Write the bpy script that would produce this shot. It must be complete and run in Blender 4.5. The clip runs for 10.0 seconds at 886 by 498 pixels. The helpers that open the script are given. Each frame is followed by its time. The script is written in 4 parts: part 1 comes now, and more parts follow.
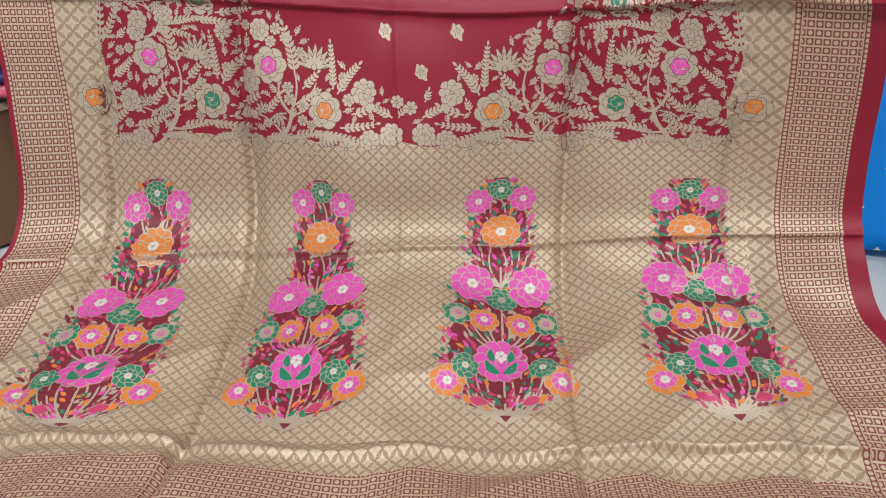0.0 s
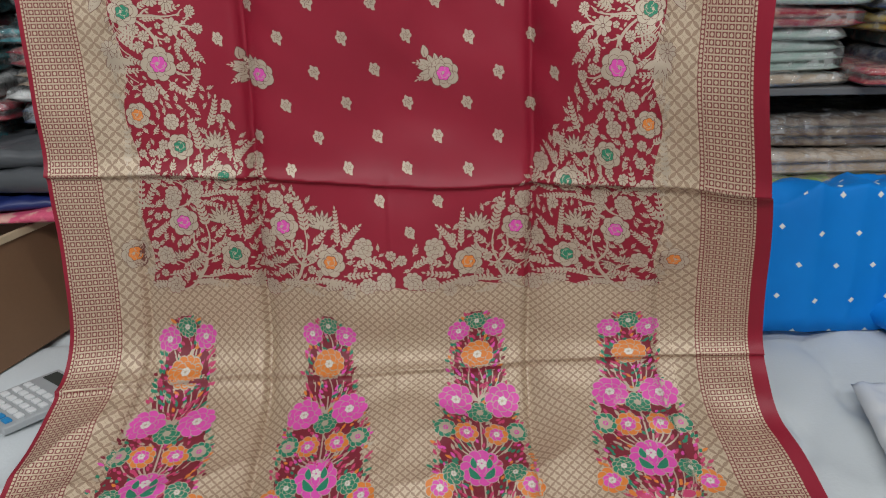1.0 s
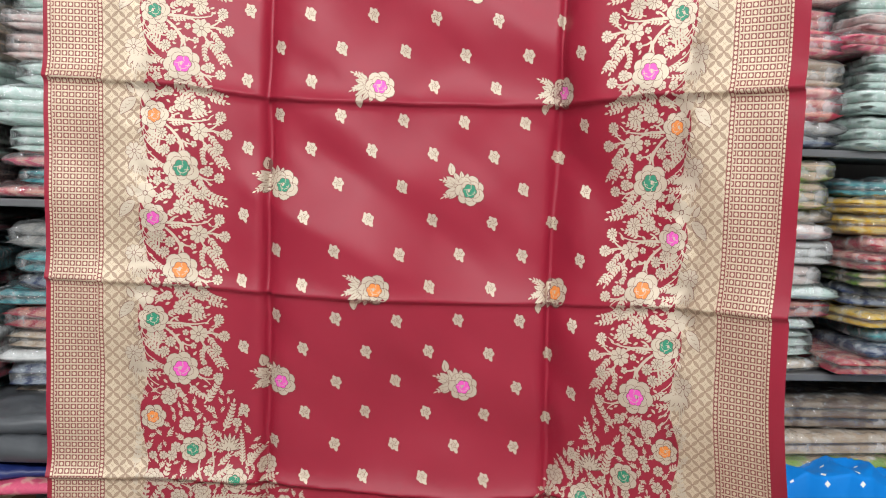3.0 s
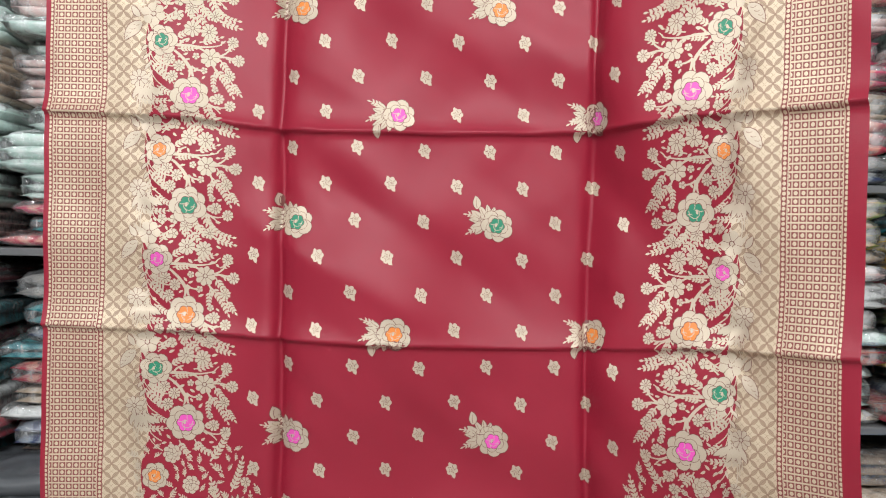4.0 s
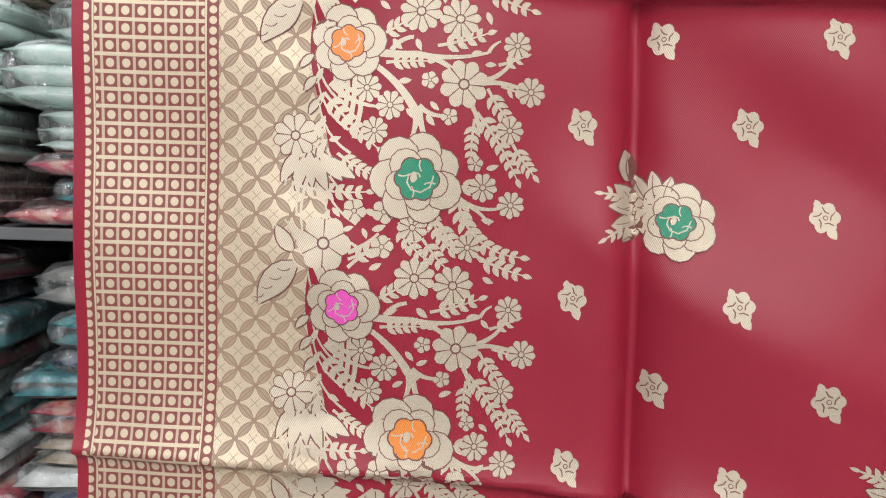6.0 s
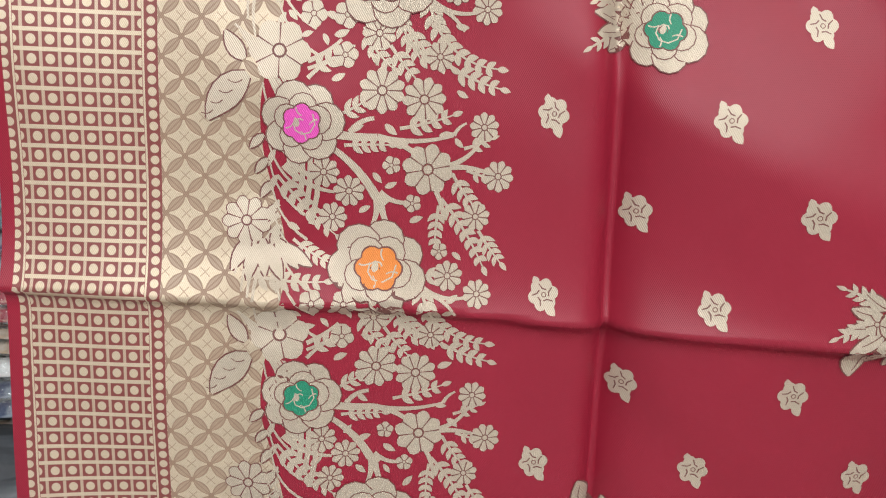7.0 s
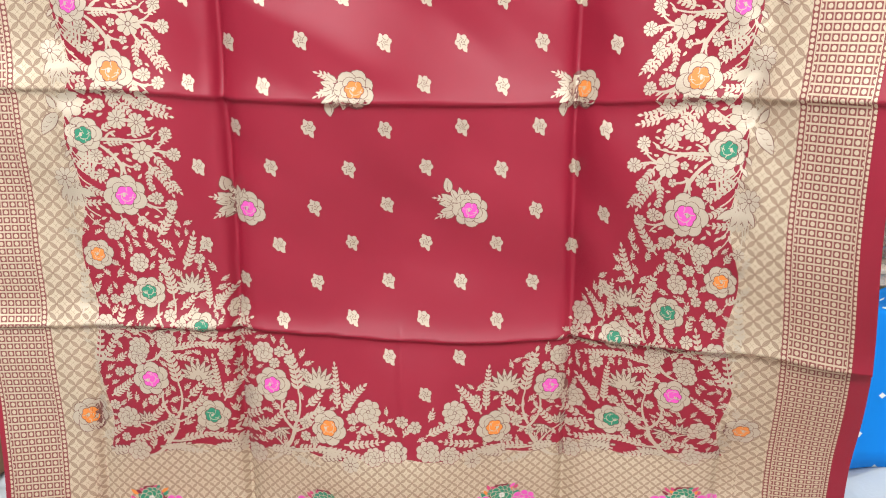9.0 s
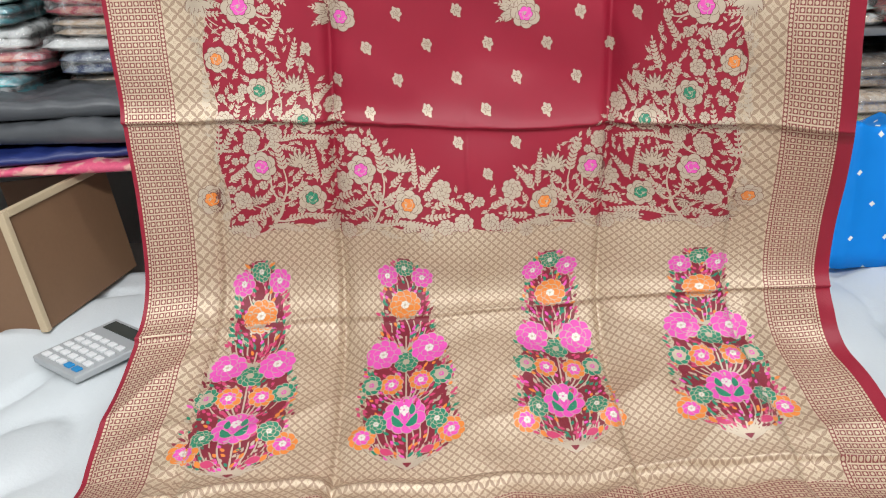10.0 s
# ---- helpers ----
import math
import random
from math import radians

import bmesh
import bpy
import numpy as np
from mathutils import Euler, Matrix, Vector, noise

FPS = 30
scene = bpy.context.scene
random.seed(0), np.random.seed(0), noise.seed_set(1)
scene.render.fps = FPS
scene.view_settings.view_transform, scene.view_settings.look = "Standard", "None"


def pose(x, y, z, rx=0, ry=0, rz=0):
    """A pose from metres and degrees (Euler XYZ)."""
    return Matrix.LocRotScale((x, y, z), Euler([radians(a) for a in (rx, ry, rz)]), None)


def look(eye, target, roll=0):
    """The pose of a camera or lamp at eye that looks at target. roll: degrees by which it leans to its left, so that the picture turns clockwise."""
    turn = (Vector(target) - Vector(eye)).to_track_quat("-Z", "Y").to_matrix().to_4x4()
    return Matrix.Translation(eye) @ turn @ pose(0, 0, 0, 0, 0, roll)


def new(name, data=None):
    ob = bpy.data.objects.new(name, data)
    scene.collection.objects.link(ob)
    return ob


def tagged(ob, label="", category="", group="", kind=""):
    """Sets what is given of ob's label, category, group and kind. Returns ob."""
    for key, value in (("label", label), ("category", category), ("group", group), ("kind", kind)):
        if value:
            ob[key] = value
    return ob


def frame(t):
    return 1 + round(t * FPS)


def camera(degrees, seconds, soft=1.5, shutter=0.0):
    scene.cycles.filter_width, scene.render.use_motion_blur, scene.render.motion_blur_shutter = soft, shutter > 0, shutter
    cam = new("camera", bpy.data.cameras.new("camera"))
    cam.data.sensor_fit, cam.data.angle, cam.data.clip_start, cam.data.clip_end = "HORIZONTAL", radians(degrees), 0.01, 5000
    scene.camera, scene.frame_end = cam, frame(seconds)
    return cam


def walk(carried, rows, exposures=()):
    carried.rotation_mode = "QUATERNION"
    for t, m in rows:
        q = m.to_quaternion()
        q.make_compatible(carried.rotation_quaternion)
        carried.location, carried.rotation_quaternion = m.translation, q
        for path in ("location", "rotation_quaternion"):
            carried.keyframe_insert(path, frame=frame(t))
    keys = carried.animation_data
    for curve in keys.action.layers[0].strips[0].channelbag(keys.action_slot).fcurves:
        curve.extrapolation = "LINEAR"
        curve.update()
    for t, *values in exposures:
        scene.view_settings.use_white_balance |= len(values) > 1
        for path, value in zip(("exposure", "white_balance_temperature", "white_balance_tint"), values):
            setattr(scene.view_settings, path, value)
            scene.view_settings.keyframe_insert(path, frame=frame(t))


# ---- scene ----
cam = camera(58.1, 10.0, 1.1)
# seconds, eye, yaw, pitch, roll
ROWS = [
    (0.0, 0.048, -0.018, 0.680, 2.47, -20.49, -0.08),
    (0.5, 0.043, -0.121, 0.804, 1.70, -20.95, -2.34),
    (1.0, 0.019, -0.188, 0.936, -0.40, -19.40, -0.84),
    (1.5, -0.070, -0.130, 1.070, -4.30, -17.85, 1.70),
    (2.0, -0.085, -0.148, 1.094, -5.10, -12.31, 1.90),
    (2.5, -0.084, -0.166, 1.099, -4.76, -7.58, 1.70),
    (3.0, -0.098, -0.177, 1.110, -4.25, -4.95, 1.90),
    (3.2, -0.100, -0.172, 1.113, -3.75, -4.50, 1.85),
    (4.3, -0.083, -0.008, 1.068, -1.83, 0.05, 1.22),
    (4.5, -0.082, 0.054, 1.087, -1.74, 0.15, 1.47),
    (5.0, -0.213, 0.265, 1.115, -2.93, -1.75, 1.92),
    (5.5, -0.355, 0.524, 1.128, 0.70, -2.70, 1.62),
    (7.0, -0.414, 0.634, 1.050, -5.20, -10.30, 2.10),
    (7.5, -0.406, 0.613, 1.042, -6.32, -11.63, 1.97),
    (8.0, -0.342, 0.495, 1.054, -4.90, -11.32, 1.34),
    (8.5, -0.184, 0.239, 1.027, -4.93, -11.43, 0.51),
    (9.0, -0.053, 0.057, 1.016, -2.90, -15.79, 0.28),
    (9.5, -0.079, -0.110, 0.905, -1.05, -17.54, -1.08),
    (10.0, -0.155, -0.213, 0.925, -2.37, -22.66, -1.15),
]
walk(cam, [(t, pose(x, y, z, 90 + pitch, 0, yaw) @ pose(0, 0, 0, 0, 0, roll)) for t, x, y, z, yaw, pitch, roll in ROWS],
     [(0.0, -0.05), (1.0, -0.45), (1.5, 0.35), (2.0, 0.25), (3.0, 0.2), (4.5, 0.12), (5.0, 0.22), (5.5, 0.0), (7.5, 0.05), (8.0, 0.3), (8.5, 0.55), (9.5, 0.42), (10.0, 0.3)])

# ---- light ----
world = bpy.data.worlds.new("world")
scene.world = world
world.use_nodes = True
sky = world.node_tree.nodes["Background"]
sky.inputs[0].default_value = (0.93, 0.97, 1.0, 1)
sky.inputs[1].default_value = 0.4


def area(name, x, y, z, sx, sy, power, target, colour=(1, 1, 1)):
    data = bpy.data.lights.new(name, "AREA")
    data.shape, data.size, data.size_y, data.energy, data.color = "RECTANGLE", sx, sy, power, colour
    ob = new(name, data)
    ob.matrix_world = look((x, y, z), target)
    return ob


# unseen area lamps added high up, ahead of and behind the camera, for brightness
area("ceiling_tube", -0.6, -1.3, 2.55, 1.4, 0.3, 66, (-0.3, 1.1, 0.8), (0.97, 0.98, 1.0))
area("ceiling_tube", 0.9, -1.6, 2.55, 1.4, 0.3, 35, (0.2, 1.2, 0.6), (0.97, 0.98, 1.0))
area("ceiling_tube", 0.0, 1.25, 2.6, 3.2, 0.15, 17, (0.0, 1.9, 0.6), (0.95, 0.98, 1.0))


# ---- materials ----
class V:
    """A value in a node tree, with arithmetic."""

    def __init__(self, tree, out):
        self.tree, self.out = tree, out

    def op(self, kind, *args):
        node = self.tree.nodes.new("ShaderNodeMath")
        node.operation = kind
        for i, a in enumerate((self, *args)):
            if isinstance(a, V):
                self.tree.links.new(a.out, node.inputs[i])
            else:
                node.inputs[i].default_value = a
        return V(self.tree, node.outputs[0])

    def __add__(self, o): return self.op("ADD", o)
    def __sub__(self, o): return self.op("SUBTRACT", o)
    def __mul__(self, o): return self.op("MULTIPLY", o)
    def __truediv__(self, o): return self.op("DIVIDE", o)
    def lt(self, o): return self.op("LESS_THAN", o)
    def gt(self, o): return self.op("GREATER_THAN", o)
    def abs(self): return self.op("ABSOLUTE")
    def sin(self): return self.op("SINE")
    def frac(self): return self.op("FRACT")
    def max(self, o): return self.op("MAXIMUM", o)
    def min(self, o): return self.op("MINIMUM", o)
    def inv(self): return self.op("MULTIPLY_ADD", -1.0, 1.0)

    def step(self, a, b):
        """0 below a, 1 above b, smooth between."""
        node = self.tree.nodes.new("ShaderNodeMapRange")
        node.interpolation_type = "SMOOTHSTEP"
        self.tree.links.new(self.out, node.inputs[0])
        node.inputs[1].default_value, node.inputs[2].default_value = a, b
        return V(self.tree, node.outputs[0])


def material(name, rough=0.6, metal=0.0):
    m = bpy.data.materials.new(name)
    m.use_nodes = True
    b = m.node_tree.nodes["Principled BSDF"]
    b.inputs["Roughness"].default_value, b.inputs["Metallic"].default_value = rough, metal
    return m, m.node_tree, b


def plug(tree, value, socket):
    if isinstance(value, V):
        tree.links.new(value.out, socket)
    elif isinstance(value, (int, float)):
        socket.default_value = value
    elif isinstance(value, tuple):
        socket.default_value = (*value, 1) if len(value) == 3 else value
    else:
        tree.links.new(value, socket)


def mix(tree, fac, a, b):
    """Colour a where fac is 0, b where it is 1."""
    n = tree.nodes.new("ShaderNodeMix")
    n.data_type = "RGBA"
    plug(tree, fac, n.inputs[0])
    plug(tree, a, n.inputs[6])
    plug(tree, b, n.inputs[7])
    return n.outputs[2]


def noise_v(tree, scale, detail=3.0, vector=None, rough=0.5):
    n = tree.nodes.new("ShaderNodeTexNoise")
    n.inputs["Scale"].default_value, n.inputs["Detail"].default_value, n.inputs["Roughness"].default_value = scale, detail, rough
    if vector is None:
        vector = tree.nodes.new("ShaderNodeTexCoord").outputs["Object"]
    tree.links.new(vector, n.inputs["Vector"])
    return V(tree, n.outputs[0])


def bump(tree, bsdf, height, strength=0.3, distance=0.001):
    n = tree.nodes.new("ShaderNodeBump")
    n.inputs["Strength"].default_value, n.inputs["Distance"].default_value = strength, distance
    plug(tree, height, n.inputs["Height"])
    tree.links.new(n.outputs[0], bsdf.inputs["Normal"])


def uv_of(tree):
    """The place on the cloth in metres: across from the middle, and along."""
    uv = tree.nodes.new("ShaderNodeUVMap").outputs[0]
    sep = tree.nodes.new("ShaderNodeSeparateXYZ")
    tree.links.new(uv, sep.inputs[0])
    return V(tree, sep.outputs[0]), V(tree, sep.outputs[1]), uv


MAROON, MAROON_DEEP = (0.280, 0.014, 0.032), (0.225, 0.009, 0.025)
GOLD, GOLD_BASE = (0.62, 0.515, 0.385), (0.355, 0.255, 0.175)


def sheen(bsdf, amount=0.3, tint=(1, 0.8, 0.8)):
    bsdf.inputs["Sheen Weight"].default_value = amount
    bsdf.inputs["Sheen Roughness"].default_value = 0.4
    bsdf.inputs["Sheen Tint"].default_value = (*tint, 1)


def weave(tree, u, v, pitch):
    """Twill ribs, as a height from 0 to 1."""
    return ((u + v * 0.6) * (6.2832 / pitch)).sin() * 0.5 + 0.5


def cloth_material():
    m, t, b = material("brocade_silk", 0.42)
    u, v, uv = uv_of(t)
    side = u.abs()
    # where the gold brocade lies: both borders and the end piece
    wave = (v * (6.2832 / 0.157) + 0.9).sin() * 0.007
    band = (side + wave).gt(0.424)
    end = (v + (u * 46.0).sin() * 0.006).lt(0.437)
    gold_zone = band.max(end) * side.lt(0.567)
    # checked stripe of small squares, along the borders and across the end
    inner, cell = 0.486, 0.0096
    stripe = side.gt(inner) * side.lt(0.570)
    cross = v.lt(-0.078) * v.gt(-0.165) * side.lt(inner)
    grid_on = stripe.max(cross)
    gu, gv = ((u / cell).frac() - 0.5).abs(), ((v / 0.0103).frac() - 0.5).abs()
    lines = (gu.step(0.39, 0.43) * 0.75).max(gv.step(0.37, 0.41))
    dots = (gu * gu + gv * gv).op("SQRT").step(0.285, 0.235)
    grid = lines.max(dots)
    # a row of beads along both edges of the stripe
    edge_in, edge_out = (side - 0.4895).abs(), (side - 0.5660).abs()
    near = edge_in.min(edge_out) / 0.0062
    along = ((v / 0.0062).frac() - 0.5).abs()
    rim = (near * near + along * along).op("SQRT").step(0.42, 0.34)
    rim = rim.max(near.gt(0.62) * near.lt(0.80))
    plain_edge = edge_in.min(edge_out).lt(0.0052)
    grid = (grid * plain_edge.inv()).max(rim * plain_edge)
    # lattice of diamonds with a four-pointed star in each
    # finer on the end piece than along the borders
    pu, pv, fine = 0.0220, 0.0214, end * side.lt(0.45) * 0.38 + 1.0
    a, c = (u / pu + v / pv) * fine, (u / pu - v / pv) * fine
    fa, fc = a.frac() - 0.5, c.frac() - 0.5
    sx, sy = (fa + fc).abs(), (fa - fc).abs()
    edge = fa.abs().max(fc.abs()).step(0.465, 0.485)
    star = (sx.op("SQRT") + sy.op("SQRT")).step(1.16, 1.10) * sx.max(sy).lt(0.84)
    seam = (sx - sy).abs().gt(0.035).max(sx.gt(0.24))
    lattice = star * seam
    halo = (sx.op("SQRT") + sy.op("SQRT")).step(1.25, 1.20) * (star * -1.0 + 1.0)
    edge = edge.max(halo)
    gold_amount = lattice * grid_on.inv() + grid * grid_on
    grain = noise_v(t, 900.0, 2.0, uv)
    cloud = noise_v(t, 7.0, 3.0, uv)
    ground = mix(t, cloud, MAROON_DEEP, MAROON)
    base_gold = mix(t, grid_on, GOLD_BASE, (0.20, 0.045, 0.04))
    base_gold = mix(t, edge * grid_on.inv(), base_gold, (0.28, 0.18, 0.12))
    gold = mix(t, gold_amount, base_gold, mix(t, grain, (0.49, 0.385, 0.26), GOLD))
    plug(t, mix(t, gold_zone, ground, gold), b.inputs["Base Color"])
    plug(t, gold_zone * gold_amount * 0.35, b.inputs["Metallic"])
    plug(t, (cloud * 0.08 + 0.40) + gold_zone * 0.04, b.inputs["Roughness"])
    plug(t, gold_zone * 0.15 + 0.3, b.inputs["Specular IOR Level"])
    bump(t, b, weave(t, u, v, 0.0011) * 0.35 + gold_amount * gold_zone + grain * 0.3, 0.35, 0.0006)
    return m


def thread(name, colour, metal=0.0, rough=0.45):
    """Floating weft threads of a woven flower."""
    m, t, b = material(name, rough, metal)
    u, v, uv = uv_of(t)
    grain = noise_v(t, 700.0, 2.0, uv)
    cloud = noise_v(t, 30.0, 2.0, uv)
    dark = tuple(c * 0.72 for c in colour)
    plug(t, mix(t, grain * 0.6 + cloud * 0.4, dark, colour), b.inputs["Base Color"])
    bump(t, b, weave(t, u, v, 0.0012) + grain * 0.4, 0.4, 0.0005)
    sheen(b, 0.15, (1, 1, 1))
    return m


def plain(name, colour, rough=0.6, metal=0.0, scale=40.0, vary=0.25, relief=0.2):
    m, t, b = material(name, rough, metal)
    n, fine = noise_v(t, scale * 0.2, 3.0), noise_v(t, scale * 6, 2.0)
    low = tuple(c * (1 - vary) for c in colour)
    plug(t, mix(t, n * 0.7 + fine * 0.3, low, colour), b.inputs["Base Color"])
    bump(t, b, n * 0.5 + fine * 0.5, relief, 0.002)
    return m


CLOTH = cloth_material()
T_GOLD = thread("gold_thread", (0.58, 0.485, 0.37), 0.35, 0.44)
WHITE_SHEET = plain("white_cotton", (0.62, 0.66, 0.675), 0.9, 0, 25, 0.10, 0.5)
WALL_PAINT = plain("grey_wall_paint", (0.30, 0.30, 0.30), 0.7, 0, 8, 0.15, 0.1)
STEEL = plain("grey_steel", (0.20, 0.205, 0.21), 0.45, 0.3, 20, 0.2, 0.05)
CEILING_PAINT = plain("white_ceiling_paint", (0.72, 0.72, 0.70), 0.8, 0, 8, 0.06, 0.1)
STEEL_WARM = plain("grey_painted_back", (0.26, 0.255, 0.245), 0.6, 0, 6, 0.25, 0.08)
NAVY = plain("navy_silk", (0.015, 0.03, 0.16), 0.45, 0, 40, 0.3, 0.2)
GREY_BAG = plain("dark_grey_vinyl", (0.085, 0.092, 0.10), 0.42, 0, 30, 0.25, 0.3)
BROWN_BOARD = plain("brown_hardboard", (0.23, 0.125, 0.065), 0.6, 0, 18, 0.3, 0.15)
PALE_WOOD = plain("pale_wood", (0.58, 0.46, 0.30), 0.6, 0, 40, 0.25, 0.2)
GREY_PLASTIC = plain("silver_plastic", (0.45, 0.47, 0.48), 0.4, 0.2, 60, 0.1, 0.05)
DARK_GLASS = plain("display_window", (0.05, 0.06, 0.055), 0.2, 0, 10, 0.1, 0.0)
WHITE_KEY = plain("white_key", (0.74, 0.75, 0.75), 0.45, 0, 60, 0.06, 0.05)
BLUE_KEY = plain("blue_key", (0.02, 0.25, 0.55), 0.45, 0, 60, 0.1, 0.05)
MILKY = plain("milky_plastic", (0.70, 0.72, 0.74), 0.3, 0, 30, 0.1, 0.3)
CARTON = plain("orange_card", (0.50, 0.20, 0.10), 0.55, 0, 30, 0.3, 0.1)
CARTON_LID = plain("printed_card", (0.55, 0.42, 0.28), 0.5, 0, 20, 0.5, 0.1)
FLOOR_TILE = plain("floor_stone", (0.45, 0.42, 0.38), 0.4, 0, 10, 0.2, 0.1)


# ---- building helpers ----
def part(name, bm, mat, parent=None, label="", smooth=False):
    me = bpy.data.meshes.new(name)
    bm.to_mesh(me)
    bm.free()
    for mm in (mat if isinstance(mat, (list, tuple)) else [mat]):
        me.materials.append(mm)
    if smooth:
        me.polygons.foreach_set("use_smooth", [True] * len(me.polygons))
    ob = new(name, me)
    if parent is not None:
        ob.parent = parent
    if label:
        tagged(ob, label)
    return ob


def box(x0, x1, y0, y1, z0, z1, bevel=0.0, seg=2):
    bm = bmesh.new()
    bmesh.ops.create_cube(bm, size=1)
    for p in bm.verts:
        p.co = Vector(((x0 + x1) / 2 + p.co.x * (x1 - x0), (y0 + y1) / 2 + p.co.y * (y1 - y0), (z0 + z1) / 2 + p.co.z * (z1 - z0)))
    if bevel:
        bmesh.ops.bevel(bm, geom=bm.edges[:], offset=bevel, segments=seg, affect="EDGES", profile=0.6)
    return bm


def empty(name, x=0, y=0, z=0):
    ob = new(name)
    ob.matrix_world = pose(x, y, z)
    return ob


# ---- the hanging cloth: its surface ----
CX, CY = -0.045, 1.09      # middle of the cloth, and its distance
FLOOR_Z, BEND, HANG_V, SLOPE, REST_V = 0.142, 0.13, 0.36, math.radians(66), -0.033
TOP_V, END_V = 1.62, -0.30
FOLDS = (1.53, 1.222, 0.918, 0.606, 0.275, -0.05)


def smooth01(w):
    w = min(1.0, max(0.0, w))
    return w * w * (3 - 2 * w)


def bulge(u, v):
    """How far the cloth stands out: sharp fold lines, sagging panels, soft drapes."""
    d = 0.0
    sag = 0.022 * min(1.0, (u / 0.36) ** 2)
    for i, f in enumerate(FOLDS):
        w = v - f - sag * (0.3 if f < 0.4 else 1.0) - 0.004 * math.sin(9 * u + i)
        a = 0.0125 if i % 2 else 0.0105
        s = 0.0035 if w < 0 else 0.021
        if abs(w) < 0.15:
            d += a * math.exp(-abs(w) / s)
    for c, lo, hi, a in ((-0.235, -1, 9, -0.021), (0.212, -1, 9, -0.017), (-0.44, -1, 0.60, -0.013), (0.428, -1, 0.52, -0.010), (-0.012, -1, 0.65, 0.004)):
        k = smooth01((v - lo) / 0.08) * smooth01((hi - v) / 0.08) * (0.75 + 0.25 * smooth01((v - 0.14) / 0.16))
        w = u - c - 0.004 * math.sin(7 * v + c * 20)
        if k and abs(w) < 0.12:
            d += k * a * math.exp(-abs(w) / (0.006 if w < 0 else 0.018))
    q = noise.noise((u * 3.1 + v * 1.4, v * 2.6 - u * 2.2, 3.7))
    d += 0.040 * q * smooth01((0.55 - abs(u)) / 0.2)
    d += 0.006 * noise.noise((u * 9 + v * 6, v * 8 - u * 6, 1.3))
    inner = smooth01((v - 0.62) / 0.10) * smooth01((0.33 - abs(u)) / 0.10)
    if inner:
        q = noise.noise((u * 4.0 + v * 7.5, u * 1.2 - v * 1.6, 6.6))
        d += inner * (0.015 * q + 0.009 * q * q + 0.0035 * noise.noise((u * 14 + v * 17, u * 3 - v * 4, 2.6)))
    pucker = math.exp(-((abs(u) - 0.425) / 0.030) ** 2) * smooth01((v - 0.45) / 0.1)
    if pucker > 0.02:
        d += pucker * (0.0075 * noise.noise((u * 16, v * 13, 5.5)) + 0.0030 * noise.noise((u * 30, v * 42, 7.7)))
    low = smooth01((0.32 - v) / 0.12)
    if low:
        d += low * (0.017 * noise.noise((u * 6.5 + 2.0, v * 5.0, 8.1)) + 0.020 * (0.42 - abs(noise.noise((u * 8 - v * 5, v * 9 + u * 3, 4.4)))))
    return d


def sheet(u, v):
    """The undisturbed surface; the end piece is drawn up a little towards its right edge."""
    v += smooth01((0.60 - v) / 0.45) * (0.004 + 0.072 * u + 0.06 * u * abs(u))
    z0 = max(v, 0.30)
    a = 0.20 + 0.52 * smooth01((z0 - 0.36) / 0.50)
    e = u if u < 0.365 else 0.365 + (u - 0.365) * (1.0 - 0.09 * smooth01((z0 - 0.36) / 0.50))
    w = (e - 0.185) / 0.06
    g = 0.0 if w <= 0 else 0.06 * (w ** 3 - w ** 4 / 2) if w < 1 else (e - 0.185) - 0.03
    x = CX + e - (1 - math.cos(a)) * g
    y = CY - math.sin(a) * g - 0.032 * smooth01((u + 0.30) / 0.24)
    # it hangs down to HANG_V, turns forward in a bow, slopes to the mattress and lies flat
    s, arc = HANG_V - v, BEND * SLOPE
    if s <= 0:
        z = v
    elif s < arc:
        z, y = HANG_V - BEND * math.sin(s / BEND), y - BEND * (1 - math.cos(s / BEND))
    else:
        down, out = BEND * math.sin(SLOPE), BEND * (1 - math.cos(SLOPE))
        run = min(s, HANG_V - REST_V) - arc
        z, y = HANG_V - down - run * math.cos(SLOPE), y - out - run * math.sin(SLOPE)
        rest = max(0.0, s - (HANG_V - REST_V))
        y -= rest
        z = max(z, FLOOR_Z) + 0.008 * (0.5 + 0.5 * math.sin(14 * u + 6 * v)) * smooth01(rest / 0.08)
    low = smooth01((0.5 - v) / 0.5)
    x += low * 0.06 * u * abs(u) / 0.57 * (1.0 if u < 0 else 1.2) + smooth01((0.34 - v) / 0.4) * (0.03 if u < 0 else 0.02) * u
    return Vector((x, y, z))


def on_cloth(u, v, h=0.0):
    e = 0.002
    p = sheet(u, v)
    n = (sheet(u + e, v) - p).cross(sheet(u, v + e) - p).normalized()
    return p + n * (bulge(u, v) + h)


U0, U1 = -0.574, 0.590
NU, NV = 360, 700


def saree_cloth(parent):
    us = [U0 + (U1 - U0) * i / NU for i in range(NU + 1)]
    vs = [END_V + (TOP_V - END_V) * j / NV for j in range(NV + 1)]
    co = [on_cloth(a, c) for c in vs for a in us]
    n = NU + 1
    faces = [(j * n + i, j * n + i + 1, (j + 1) * n + i + 1, (j + 1) * n + i) for j in range(NV) for i in range(NU)]
    me = bpy.data.meshes.new("cloth")
    me.from_pydata(co, [], faces)
    layer = me.uv_layers.new(name="UVMap")
    flat = np.array([(us[k % n], vs[k // n]) for f in faces for k in f], dtype=np.float32)
    layer.data.foreach_set("uv", flat.ravel())
    me.polygons.foreach_set("use_smooth", [True] * len(faces))
    me.materials.append(CLOTH)
    ob = new("cloth", me)
    ob.parent = parent
    return ob


